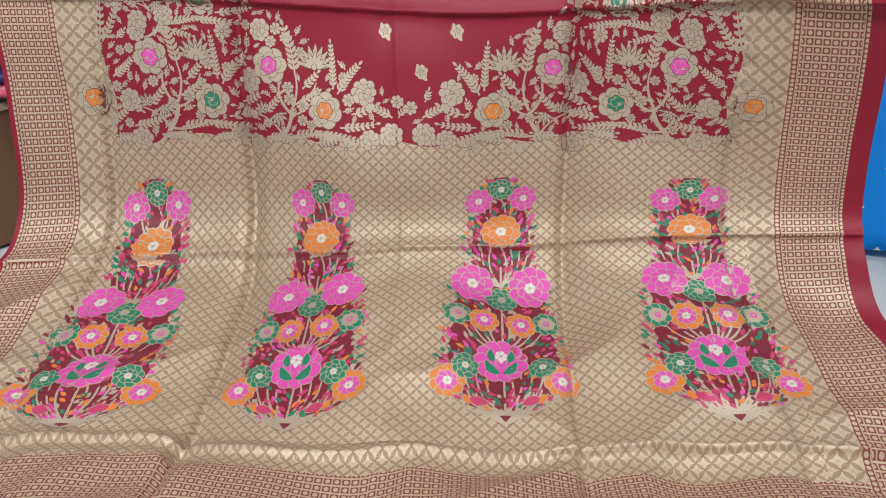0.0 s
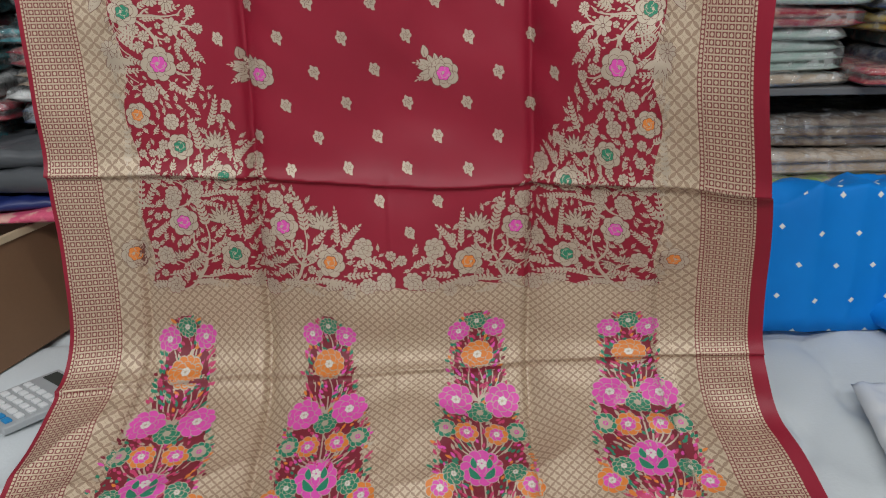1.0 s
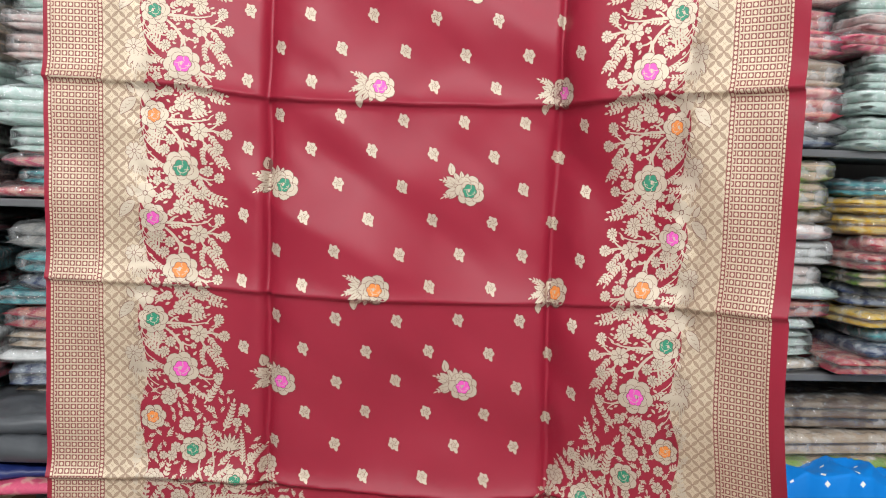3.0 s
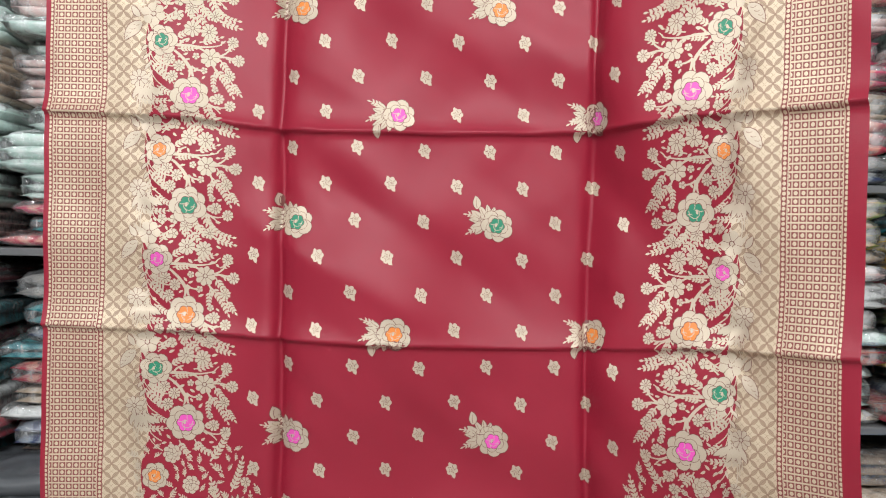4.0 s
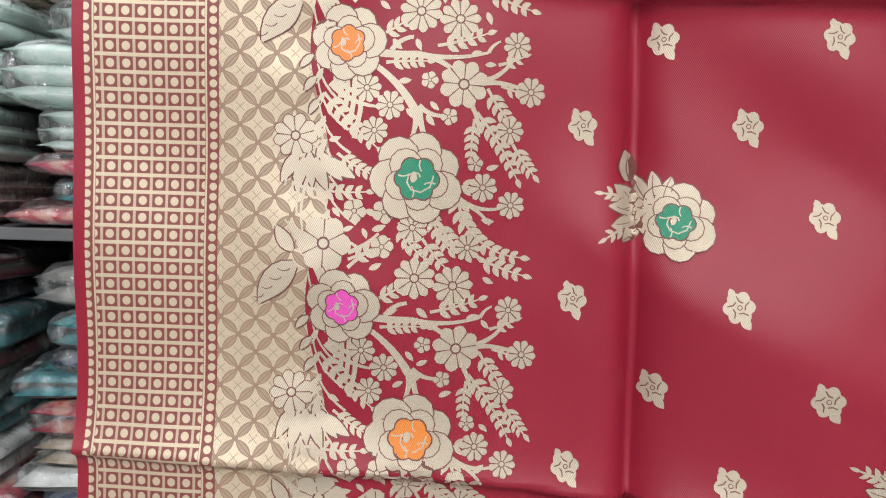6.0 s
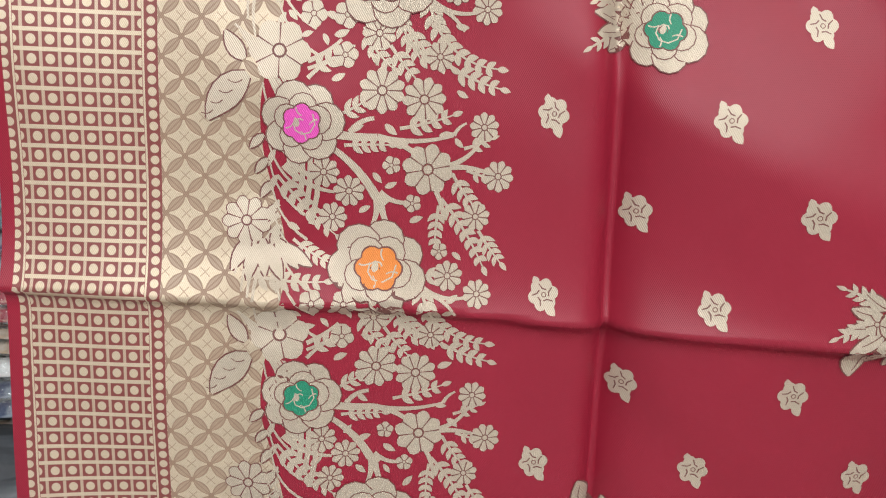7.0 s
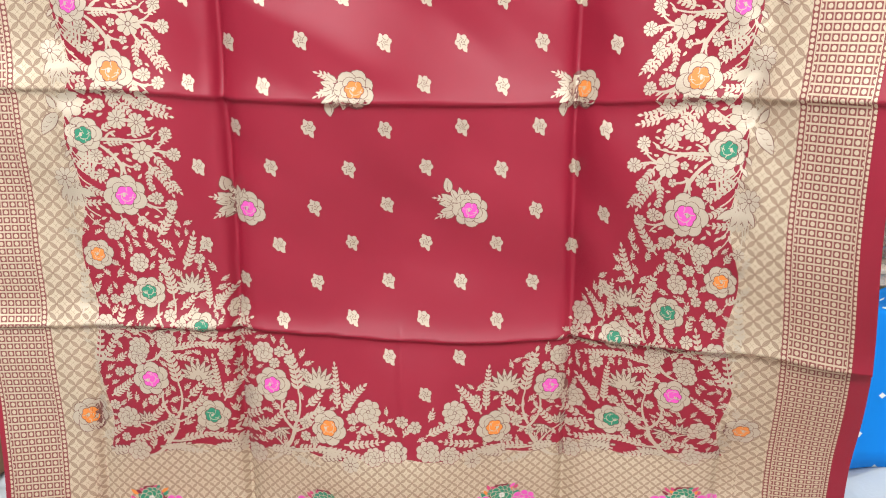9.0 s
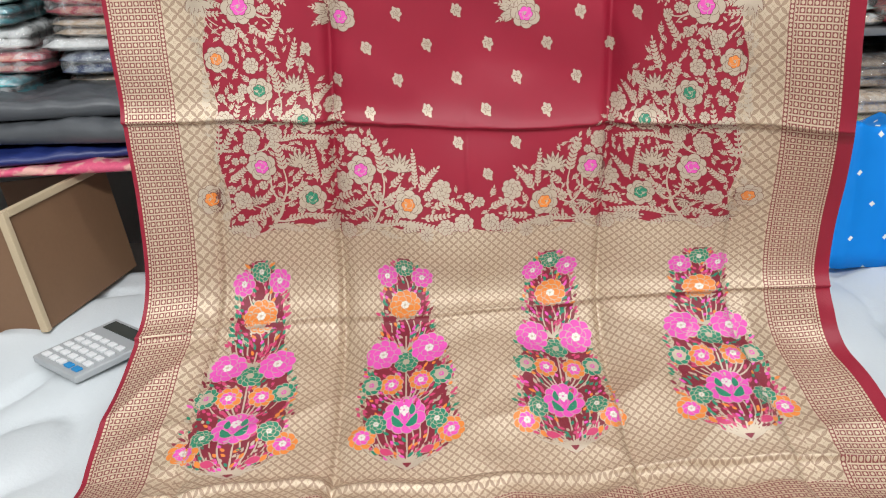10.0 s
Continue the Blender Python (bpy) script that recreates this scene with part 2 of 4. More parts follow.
saree = tagged(empty("saree", CX, CY, 0), "maroon silk saree with gold brocade borders hung open from a rail", "saree")
saree.matrix_world = Matrix.Identity(4)
saree_cloth(saree)

# ---- woven flowers: flat figures laid on the surface of the cloth ----
G_US = np.linspace(U0, U1, NU + 1)
G_VS = np.linspace(END_V, TOP_V, NV + 1)
CO = np.array([v[:] for v in saree.children[0].data.vertices for v in (v.co,)]).reshape(NV + 1, NU + 1, 3)
NO = np.cross(np.gradient(CO, axis=1), np.gradient(CO, axis=0))
NO /= np.linalg.norm(NO, axis=2, keepdims=True)

T_PINK = thread("pink_thread", (0.80, 0.085, 0.47))
T_ROSE = thread("rose_thread", (0.62, 0.05, 0.16))
T_GREEN = thread("green_thread", (0.012, 0.24, 0.13))
T_ORANGE = thread("orange_thread", (0.80, 0.24, 0.035))
T_WHITE = thread("white_thread", (0.80, 0.77, 0.70))
T_MAROON = thread("maroon_thread", (0.22, 0.012, 0.03))
T_DARK = thread("brown_outline_thread", (0.17, 0.05, 0.04))
THREADS = [T_GOLD, T_PINK, T_GREEN, T_ORANGE, T_WHITE, T_MAROON, T_DARK, T_ROSE]
GO, PI_, GR, OR, WH, MA, DK, RO = range(8)
rnd = random.Random(11)


class Figure:
    """Flat pieces in metres on the cloth, gathered into one mesh."""

    def __init__(self, u=0.0, v=0.0, flip=1):
        self.u, self.v, self.flip = u, v, flip
        self.p, self.f, self.m, self.kept = [], [], [], []

    def stroke(self, pts, widths, mat, layer=2):
        """A ribbon along pts, widths wide to each side."""
        n, base = len(pts), len(self.p)
        for i, (x, y) in enumerate(pts):
            x0, y0 = pts[max(i - 1, 0)]
            x1, y1 = pts[min(i + 1, n - 1)]
            dx, dy = x1 - x0, y1 - y0
            k = math.hypot(dx, dy) or 1.0
            nx, ny = -dy / k * widths[i], dx / k * widths[i]
            for s in (1, 0, -1):
                self.p.append((self.u + self.flip * (x + nx * s), self.v + y + ny * s, layer))
        for i in range(n - 1):
            for s in (0, 1):
                a = base + 3 * i + s
                q = (a, a + 1, a + 4, a + 3)
                self.f.append(q if self.flip > 0 else q[::-1])
                self.m.append(mat)

    def leaf(self, x, y, ang, length, width, mat=GO, layer=2, bend=0.0, rim=None, n=6):
        pts, ws = [], []
        for i in range(n + 1):
            t = i / n
            a = ang + bend * (t - 0.5)
            if i:
                x, y = x + math.cos(a) * length / n, y + math.sin(a) * length / n
            pts.append((x, y))
            ws.append(width * (math.sin(math.pi * min(1.0, t * 0.93 + 0.05)) ** 0.8) * (1.12 - 0.35 * t))
        if rim is not None:
            self.stroke(pts, [w + 0.0009 for w in ws], rim, layer - 1)
        self.stroke(pts, ws, mat, layer)

    def curve(self, x0, y0, x1, y1, sag, w0, w1, mat=GO, layer=2, n=8):
        """A stem from one point to another, bowed by sag."""
        dx, dy = x1 - x0, y1 - y0
        pts = [(x0 + dx * t - dy * sag * 4 * t * (1 - t), y0 + dy * t + dx * sag * 4 * t * (1 - t)) for t in [i / n for i in range(n + 1)]]
        self.stroke(pts, [w0 + (w1 - w0) * i / n for i in range(n + 1)], mat, layer)
        return pts

    def disc(self, x, y, r, mat, layer=2, lobes=0, depth=0.0, rot=0.0, squash=1.0):
        n, base = max(12, lobes * 5), len(self.p)
        self.p.append((self.u + self.flip * x, self.v + y, layer))
        for ring in (0.5, 1.0):
            for i in range(n):
                a = 2 * math.pi * i / n
                k = r * ring * (1 + (depth * (abs(math.sin(lobes * a / 2)) - 0.6) if lobes else 0))
                self.p.append((self.u + self.flip * (x + k * math.cos(a + rot)), self.v + y + k * math.sin(a + rot) * squash, layer))
        for i in range(n):
            j = (i + 1) % n
            for q in ((base, base + 1 + i, base + 1 + j), (base + 1 + i, base + 1 + n + i, base + 1 + n + j, base + 1 + j)):
                self.f.append(q if self.flip > 0 else q[::-1])
                self.m.append(mat)

    def petals(self, x, y, r0, r1, n, mat, layer=2, rot=0.0, fill=0.86, squash=1.0, tip=0.0):
        for k in range(n):
            a = rot + 2 * math.pi * k / n
            pts, ws = [], []
            for i in range(6):
                t = (0, 0.3, 0.58, 0.8, 0.94, 1.0)[i]
                rr = r0 + (r1 - r0) * t
                pts.append((x + rr * math.cos(a), y + rr * math.sin(a) * squash))
                full = rr * math.tan(min(1.2, math.pi / n)) * fill
                ws.append(full * (1.0, 1.0, 1.0, 0.86 - tip * 0.3, 0.55 - tip * 0.3, 0.12)[i])
            self.stroke(pts, ws, mat, layer)

    def scallops(self, x, y, ring, pr, n, mat, layer, rot=0.0, rim=DK, squash=1.0, line=0.0005):
        """Round petals that overlap one another, each with a thin outline."""
        for k in range(n):
            a = rot + 2 * math.pi * k / n
            w = 1 + 0.10 * math.sin(5 * k + rot * 9)
            px, py = x + ring * math.cos(a), y + ring * math.sin(a) * squash
            self.disc(px, py, pr * w + line, rim, layer + 0.4 * k, squash=squash)
            self.disc(px, py, pr * w, mat, layer + 0.4 * k + 0.2, squash=squash)

    def rosette(self, x, y, r, n=8, mat=GO, layer=2, heart=None, rot=None, rim=None):
        """A round lobed flower, its petals parted by thin dark lines."""
        rot = rnd.uniform(0, 1) if rot is None else rot
        self.kept.append((x, y, r))
        if rim is not None:
            self.disc(x, y, r * 1.0 + 0.0010, rim, layer - 1, n, 0.22, rot)
        self.disc(x, y, r * 1.03, mat, layer, n, 0.24, rot)
        line = DK if rim is None else rim
        for k in range(n):
            a = rot + 2 * math.pi * k / n
            c, s = math.cos(a), math.sin(a)
            self.stroke([(x + r * 0.22 * c, y + r * 0.22 * s), (x + r * 0.6 * c, y + r * 0.6 * s), (x + r * 0.97 * c, y + r * 0.97 * s)], [0.00022, 0.00030, 0.00042], line, layer + 0.8)
        self.disc(x, y, r * 0.27, line, layer + 1.0)
        self.disc(x, y, r * 0.19, mat if heart is None else heart, layer + 1.5)

    def dahlia(self, x, y, r, rot=0.0, rim=MA):
        """A gold flower of overlapping petals in two rings."""
        self.kept.append((x, y, r))
        self.scallops(x, y, r * 0.66, r * 0.34, 8, GO, 3, rot, rim, 1.0, 0.0006)
        self.scallops(x, y, r * 0.34, r * 0.26, 6, GO, 7, rot + 0.4, DK, 1.0, 0.0005)
        self.disc(x, y, r * 0.15, DK, 10)
        self.disc(x, y, r * 0.11, GO, 10.4)

    def fan(self, x, y, ang, r, n=9, mat=GO):
        """A flower seen from the side: petals that spread from its foot, in two rows."""
        self.kept.append((x, y, r))
        fx, fy = x - math.cos(ang) * r * 0.7, y - math.sin(ang) * r * 0.7
        for row, (size, w, k) in enumerate(((1.75, 0.20, n), (1.25, 0.17, n - 2))):
            for i in range(k):
                a = ang + (i / (k - 1) - 0.5) * 2.7
                self.leaf(fx, fy, a, r * size * (1 - 0.16 * abs(i / (k - 1) - 0.5) * 2), r * w, mat, 3 + 2.2 * row + 0.1 * i, 0.0, DK, 6)
        self.leaf(fx - math.cos(ang) * r * 0.2, fy - math.sin(ang) * r * 0.2, ang, r * 0.5, r * 0.2, mat, 8, 0, DK, 5)

    def rose(self, x, y, r, colour, layer=2, rot=0.0):
        """Gold scalloped petals in two rings round a coloured heart with a gold curl."""
        self.kept.append((x, y, r))
        self.scallops(x, y, r * 0.62, r * 0.42, 7, GO, layer, rot, DK, 1.0, 0.0007)
        self.scallops(x, y, r * 0.40, r * 0.32, 5, GO, layer + 3.6, rot + 0.5, DK, 1.0, 0.0006)
        top = layer + 7
        self.disc(x, y, r * 0.49, DK, top, 6, 0.18, rot)
        self.disc(x, y, r * 0.455, colour, top + 0.3, 6, 0.18, rot)
        spiral = [(x + r * (0.09 + 0.036 * i) * math.cos(rot + 0.75 * i), y + r * (0.09 + 0.036 * i) * math.sin(rot + 0.75 * i)) for i in range(9)]
        self.stroke(spiral, [r * 0.018] * 9, GO, top + 0.8)
        self.leaf(x - r * 0.1, y - r * 0.08, 0.8 + rot, r * 0.24, r * 0.08, GO, top + 1.2, 0, DK)
        for k in range(4):
            a = rot + 0.5 + k * 1.55
            self.curve(x + r * 0.20 * math.cos(a), y + r * 0.20 * math.sin(a), x + r * 0.42 * math.cos(a + 0.4), y + r * 0.42 * math.sin(a + 0.4), 0.15, r * 0.013, r * 0.020, GO, top + 0.8, 4)

    def sprig(self, x, y, ang, length, pairs=6, size=0.008, bend=0.5, mat=GO, layer=2, stem=0.0008, rim=None, slim=0.3):
        """A stem with leaflets to both sides and one at its tip."""
        n, pts = pairs + 1, [(x, y)]
        for i in range(n):
            a = ang + bend * (i / n - 0.3)
            x, y = x + math.cos(a) * length / n, y + math.sin(a) * length / n
            pts.append((x, y))
            s = min(size, 2.4 * length / n) * (1.0 - 0.45 * i / n)
            w = min(s * slim * 0.8, 0.34 * length / n)
            self.kept.append((x, y, s * 0.62))
            if i < n - 1:
                for side in (1, -1):
                    self.leaf(x, y, a + side * 0.80, s, w, mat, layer, -side * 0.4, rim, 5)
            else:
                self.leaf(x, y, a, s * 1.2, w * 1.1, mat, layer, 0, rim, 5)
        self.stroke(pts, [stem * (1.3 - 0.8 * i / n) for i in range(len(pts))], mat, layer)

    def made(self, name, parent, label=""):
        a = np.array(self.p)
        fu = np.clip((a[:, 0] - U0) / (U1 - U0) * NU, 0, NU - 1e-6)
        fv = np.clip((a[:, 1] - END_V) / (TOP_V - END_V) * NV, 0, NV - 1e-6)
        i, j = fu.astype(int), fv.astype(int)
        s, t = (fu - i)[:, None], (fv - j)[:, None]

        def at(g):
            return (g[j, i] * (1 - s) + g[j, i + 1] * s) * (1 - t) + (g[j + 1, i] * (1 - s) + g[j + 1, i + 1] * s) * t

        co = at(CO) + at(NO) * (0.00010 * a[:, 2:3] + 0.00025)
        me = bpy.data.meshes.new(name)
        me.from_pydata(co.tolist(), [], self.f)
        used = sorted(set(self.m))
        for k in used:
            me.materials.append(THREADS[k])
        me.polygons.foreach_set("material_index", [used.index(k) for k in self.m])
        me.polygons.foreach_set("use_smooth", [True] * len(self.f))
        loop = np.empty(len(me.loops), dtype=np.int32)
        me.loops.foreach_get("vertex_index", loop)
        me.uv_layers.new(name="UVMap").data.foreach_set("uv", a[loop, :2].astype(np.float32).ravel())
        ob = new(name, me)
        ob.parent = parent
        if label:
            tagged(ob, label)
        return ob


# small scattered flowers and larger rose sprigs of the maroon field
PITCH_U, PITCH_V, ROW0_U, ROW0_V = 0.0957, 0.0517, 0.019, 0.530
ROSE_COLOURS = {5: PI_, 8: OR, 11: GR, 14: PI_, 17: OR}


def small_flower(u, v):
    """A bud of scalloped petals with a pointed leaf below."""
    f = Figure(u, v)
    tilt = rnd.uniform(-0.3, 0.3)
    f.disc(0, 0, 0.0083, GO, 2, 6, 0.22, 0.6 + tilt, 1.06)
    for k in range(5):
        a = 0.3 + tilt + k * 1.257
        c, d = math.cos(a), math.sin(a)
        f.stroke([(0.0034 * math.cos(a - 0.7), 0.0034 * math.sin(a - 0.7)), (0.0036 * c, 0.0036 * d), (0.0066 * math.cos(a + 0.25), 0.0066 * math.sin(a + 0.25))], [0.00035, 0.0004, 0.0003], DK, 3)
    f.disc(0.0004, 0.0, 0.0015, DK, 3.4)
    f.disc(0.0004, 0.0, 0.0010, GO, 3.8)
    f.leaf(0.0022, -0.0055, -1.05 + tilt, 0.0078, 0.0030, GO, 2, 0.3)
    f.leaf(-0.0035, 0.0060, 1.9 + tilt, 0.0048, 0.0022, GO, 2)
    f.made("small_flower", saree)


def rose_sprig(u, v, colour, hang):
    whole = new("rose_sprig")
    whole.parent = saree
    f = Figure(u, v)
    f.rose(0.011, -0.005, 0.0225, colour, 3, 0.4)
    f.made("rose", whole)
    f = Figure(u, v)
    s = -1 if hang else 1
    # a fan of close leaves beside the rose, a pointed leaf at its tip
    for i in range(7):
        a = (1.25 + 0.42 * i) * s
        x, y = 0.000 + 0.011 * math.cos(a), -0.002 + 0.011 * math.sin(a)
        f.leaf(x, y, a, 0.021 - 0.0022 * abs(i - 3), 0.0040, GO, 2 + 0.3 * (i % 2), 0.35 * s, DK)
        f.curve(x, y, x + 0.014 * math.cos(a), y + 0.014 * math.sin(a), 0.05, 0.0003, 0.0002, DK, 4, 4)
    f.leaf(-0.018, 0.019 * s, 1.65 * s, 0.019, 0.0058, GO, 3.4, 0.5, DK)
    f.curve(-0.0175, 0.021 * s, -0.0180, 0.034 * s, 0.1, 0.0004, 0.0002, DK, 4.5, 4)
    f.sprig(-0.013, 0.006 * s, 2.85 * s, 0.020, 3, 0.0075, 0.5, GO, 3.2, 0.0011)
    f.sprig(-0.012, -0.006 * s, 3.6 * s, 0.020, 3, 0.0075, 0.3, GO, 3.2, 0.0011)
    f.rosette(-0.0135, 0.004 * s, 0.0062, 5, GO, 4)
    f.made("leaf_spray", whole)
    tagged(whole, {PI_: "pink rose in a gold leaf sprig", OR: "orange rose in a gold leaf sprig", GR: "green rose in a gold leaf sprig"}[colour])


for r in range(0, 21):
    reach = (0.03, 0.08, 0.18)[r] if r < 3 else 0.278
    for k in range(-4, 5):
        u, v = ROW0_U + PITCH_U * (k + 0.5 * (r % 2)), ROW0_V + PITCH_V * r
        if abs(u - 0.005) > reach:
            continue
        if r in ROSE_COLOURS and (k in (-3, 0) if r % 2 else k in (-1, 2)):
            rose_sprig(u, v, ROSE_COLOURS[r], r % 2 == 0)
        else:
            small_flower(u + rnd.uniform(-0.002, 0.002), v + rnd.uniform(-0.002, 0.002))

# flowering vine up both borders
PERIOD, BIG_V, BIG_U = 0.157, 0.801, 0.365
CYCLE = (PI_, OR, GR)
COLOUR_WORD = {PI_: "pink", OR: "orange", GR: "green"}


def border_vine(flip, k):
    """One repeat of the vine: x runs from the border towards the field."""
    v0 = BIG_V + PERIOD * k
    f = Figure(-flip * BIG_U, v0, flip)
    big, small = CYCLE[k % 3], CYCLE[(k + 2) % 3]
    f.rose(0, 0, 0.0265, big, 4, 0.5)
    f.rose(-0.043, 0.079, 0.0215, small, 4, 1.0)
    f.rosette(-0.055, 0.117, 0.0150, 6, GO, 3)
    # branches that spread from the smaller rose towards the field
    f.curve(-0.026, 0.074, -0.002, 0.073, -0.03, 0.0024, 0.0019)
    f.curve(-0.002, 0.073, 0.022, 0.062, 0.08, 0.0019, 0.0012)
    f.curve(-0.017, 0.075, -0.004, 0.083, 0.12, 0.0016, 0.0011)
    f.curve(-0.002, 0.073, 0.040, 0.075, -0.06, 0.0017, 0.0008)
    f.curve(0.040, 0.075, 0.047, 0.082, 0.1, 0.0012, 0.0006)
    f.curve(0.036, 0.058, 0.056, 0.074, -0.12, 0.0016, 0.0009)
    f.curve(0.036, 0.057, 0.064, 0.053, 0.08, 0.0016, 0.0009)
    f.curve(-0.026, 0.066, -0.002, 0.040, 0.06, 0.0016, 0.0026)
    f.curve(-0.002, 0.042, -0.004, 0.024, 0.08, 0.0024, 0.0010)
    f.curve(0.000, 0.042, 0.008, 0.017, -0.06, 0.0022, 0.0010)
    f.curve(0.000, 0.043, 0.019, 0.038, -0.14, 0.0016, 0.0009)
    f.curve(0.031, 0.044, 0.036, 0.028, 0.05, 0.0014, 0.0011)
    f.curve(-0.053, 0.056, -0.025, 0.042, -0.10, 0.0022, 0.0008)
    f.curve(-0.050, 0.058, -0.024, 0.048, -0.10, 0.0018, 0.0008)
    f.curve(-0.040, 0.112, -0.022, 0.124, -0.05, 0.0014, 0.0008)
    f.curve(-0.040, 0.103, -0.022, 0.116, 0.05, 0.0012, 0.0007)
    f.curve(0.024, -0.010, 0.050, -0.016, -0.12, 0.0016, 0.0008)
    f.curve(0.022, -0.012, 0.044, -0.026, 0.10, 0.0014, 0.0008)
    for x, y, r in ((0.000, 0.098, 0.0112), (0.023, 0.094, 0.0108), (0.026, 0.056, 0.0128)):
        f.rosette(x, y, r, 10 if r < 0.012 else 8)
    for x, y, r in ((-0.002, 0.128, 0.0082), (0.057, 0.080, 0.0074), (0.066, 0.053, 0.0080), (-0.031, 0.053, 0.0078), (-0.017, 0.043, 0.0078),
                    (-0.026, 0.028, 0.0074), (0.031, 0.117, 0.0074), (0.054, 0.030, 0.0074), (0.039, -0.004, 0.0078), (0.056, -0.014, 0.0074)):
        f.rosette(x, y, r, 9)
    for x, y, r in ((-0.037, 0.137, 0.0066), (-0.019, 0.137, 0.0066), (-0.020, 0.116, 0.0064), (0.006, 0.058, 0.0046), (0.018, 0.037, 0.0046), (0.034, 0.010, 0.0044)):
        f.rosette(x, y, r, 5)
    # fern leaves
    f.sprig(0.006, 0.146, -1.20, 0.034, 6, 0.0085, 0.5, slim=0.40)
    f.sprig(0.024, 0.150, -1.00, 0.060, 9, 0.0090, 1.5, slim=0.40)
    f.sprig(0.037, 0.112, -0.40, 0.030, 4, 0.0082, 0.3, slim=0.38)
    f.sprig(0.004, 0.122, -0.90, 0.022, 3, 0.0080, 0.2, slim=0.40)
    f.sprig(0.040, 0.054, -0.95, 0.026, 4, 0.0080, 0.3, slim=0.40)
    f.sprig(0.034, 0.040, -0.95, 0.046, 7, 0.0082, -0.3, slim=0.40)
    f.sprig(0.033, 0.036, -1.65, 0.024, 4, 0.0070, 0.2, slim=0.38)
    f.sprig(0.056, 0.022, -0.95, 0.022, 4, 0.0080, 0.2, slim=0.38)
    f.sprig(0.010, 0.078, 0.25, 0.030, 4, 0.0080, 0.2, slim=0.38)
    f.sprig(-0.024, 0.084, 0.50, 0.020, 3, 0.0078, 0.3, slim=0.40)
    f.sprig(-0.020, 0.068, 0.05, 0.024, 4, 0.0072, -0.1, slim=0.40)
    f.sprig(-0.040, 0.108, 0.45, 0.022, 3, 0.0082, 0.2, slim=0.40)
    f.sprig(-0.057, 0.050, -0.80, 0.046, 6, 0.0086, 0.2, slim=0.38)
    f.sprig(-0.072, -0.006, -0.10, 0.042, 6, 0.0084, 0.3, slim=0.38)
    f.sprig(-0.048, 0.014, -0.55, 0.024, 4, 0.0078, 0.3, slim=0.38)
    f.sprig(0.022, -0.004, 0.05, 0.016, 2, 0.0070, 0.2)
    f.sprig(0.012, -0.024, -0.80, 0.034, 5, 0.0082, 0.7, slim=0.40)
    f.sprig(-0.010, -0.026, -1.00, 0.026, 4, 0.0080, 0.6, slim=0.40)
    f.sprig(0.046, 0.068, 0.35, 0.016, 2, 0.0062, 0.2)
    f.sprig(0.048, 0.056, -0.30, 0.014, 2, 0.0060, 0.2)
    # buds in the gaps
    for tries in range(500):
        x, y, r = rnd.uniform(-0.050, 0.046), rnd.uniform(-0.036, 0.117), rnd.uniform(0.0034, 0.0046)
        if any(math.hypot(x - a, y - c) < (r + k) * 1.05 for a, c, k in f.kept):
            continue
        f.kept.append((x, y, r))
        a = rnd.choice((0.6, -0.6, 0.1, -0.9)) + rnd.uniform(-0.3, 0.3)
        f.leaf(x - math.cos(a) * r, y - math.sin(a) * r, a, r * 1.9, r * 0.48, GO, 2, rnd.uniform(-0.5, 0.5), None, 5)
    # stems along the gold band, and the leaves that lie on it
    for j in range(9):
        f.curve(-0.064 + 0.001 * j, 0.100 - 0.014 * j, -0.046 + 0.0015 * j, 0.070 - 0.014 * j, -0.12, 0.0005, 0.0009, GO, 2, 6)
        f.leaf(-0.060 + 0.001 * j, 0.092 - 0.014 * j, -2.0, 0.010, 0.0019, GO, 2, 0.4, None, 4)
    for j in range(5):
        f.curve(-0.071 - 0.002 * j, 0.118 + 0.003 * j, -0.050 + 0.003 * j, 0.055 - 0.008 * j, 0.10 + 0.02 * j, 0.0007, 0.0016, GO, 2)
    for j in range(4):
        f.curve(-0.056, 0.034 - 0.006 * j, -0.080 + 0.004 * j, -0.006 - 0.009 * j, -0.12, 0.0015, 0.0006, GO, 2)
    f.leaf(-0.072, 0.104, -2.35, 0.034, 0.0085, GO, 3, 0.5, DK)
    for j in range(4):
        f.curve(-0.075 - 0.0055 * j, 0.101 - 0.0055 * j, -0.083 - 0.0050 * j, 0.101 - 0.0060 * j, 0.2, 0.0003, 0.0002, DK, 4, 4)
    f.leaf(-0.074, 0.112, 2.2, 0.018, 0.0045, GO, 3, -0.3, DK)
    f.rosette(-0.074, 0.024, 0.0120, 9, GO, 3, rim=DK)
    for j in range(6):
        f.leaf(-0.072 + 0.0035 * j, 0.014 - 0.003 * (j % 2), -2.1 + 0.30 * j, 0.021, 0.0040, GO, 3, 0.2, DK, 5)
    for j in range(5):
        f.leaf(-0.064 + 0.002 * j, 0.072 - 0.013 * j, -2.4 + 0.1 * j, 0.011, 0.0024, GO, 3, 0.3, DK, 4)
    f.made("border_vine", saree, "gold woven vine with one %s and one %s rose" % (COLOUR_WORD[big], COLOUR_WORD[small]))


for side in (1, -1):
    for k in range(0, 6):
        border_vine(side, k)


# flower band between the field and the end piece, and its corners up into the borders
def band_top(a):
    """Upper edge of the flower band at a metres from the middle."""
    return 0.505 + 0.62 * a if a < 0.21 else 0.64 + (a - 0.21) * 1.75


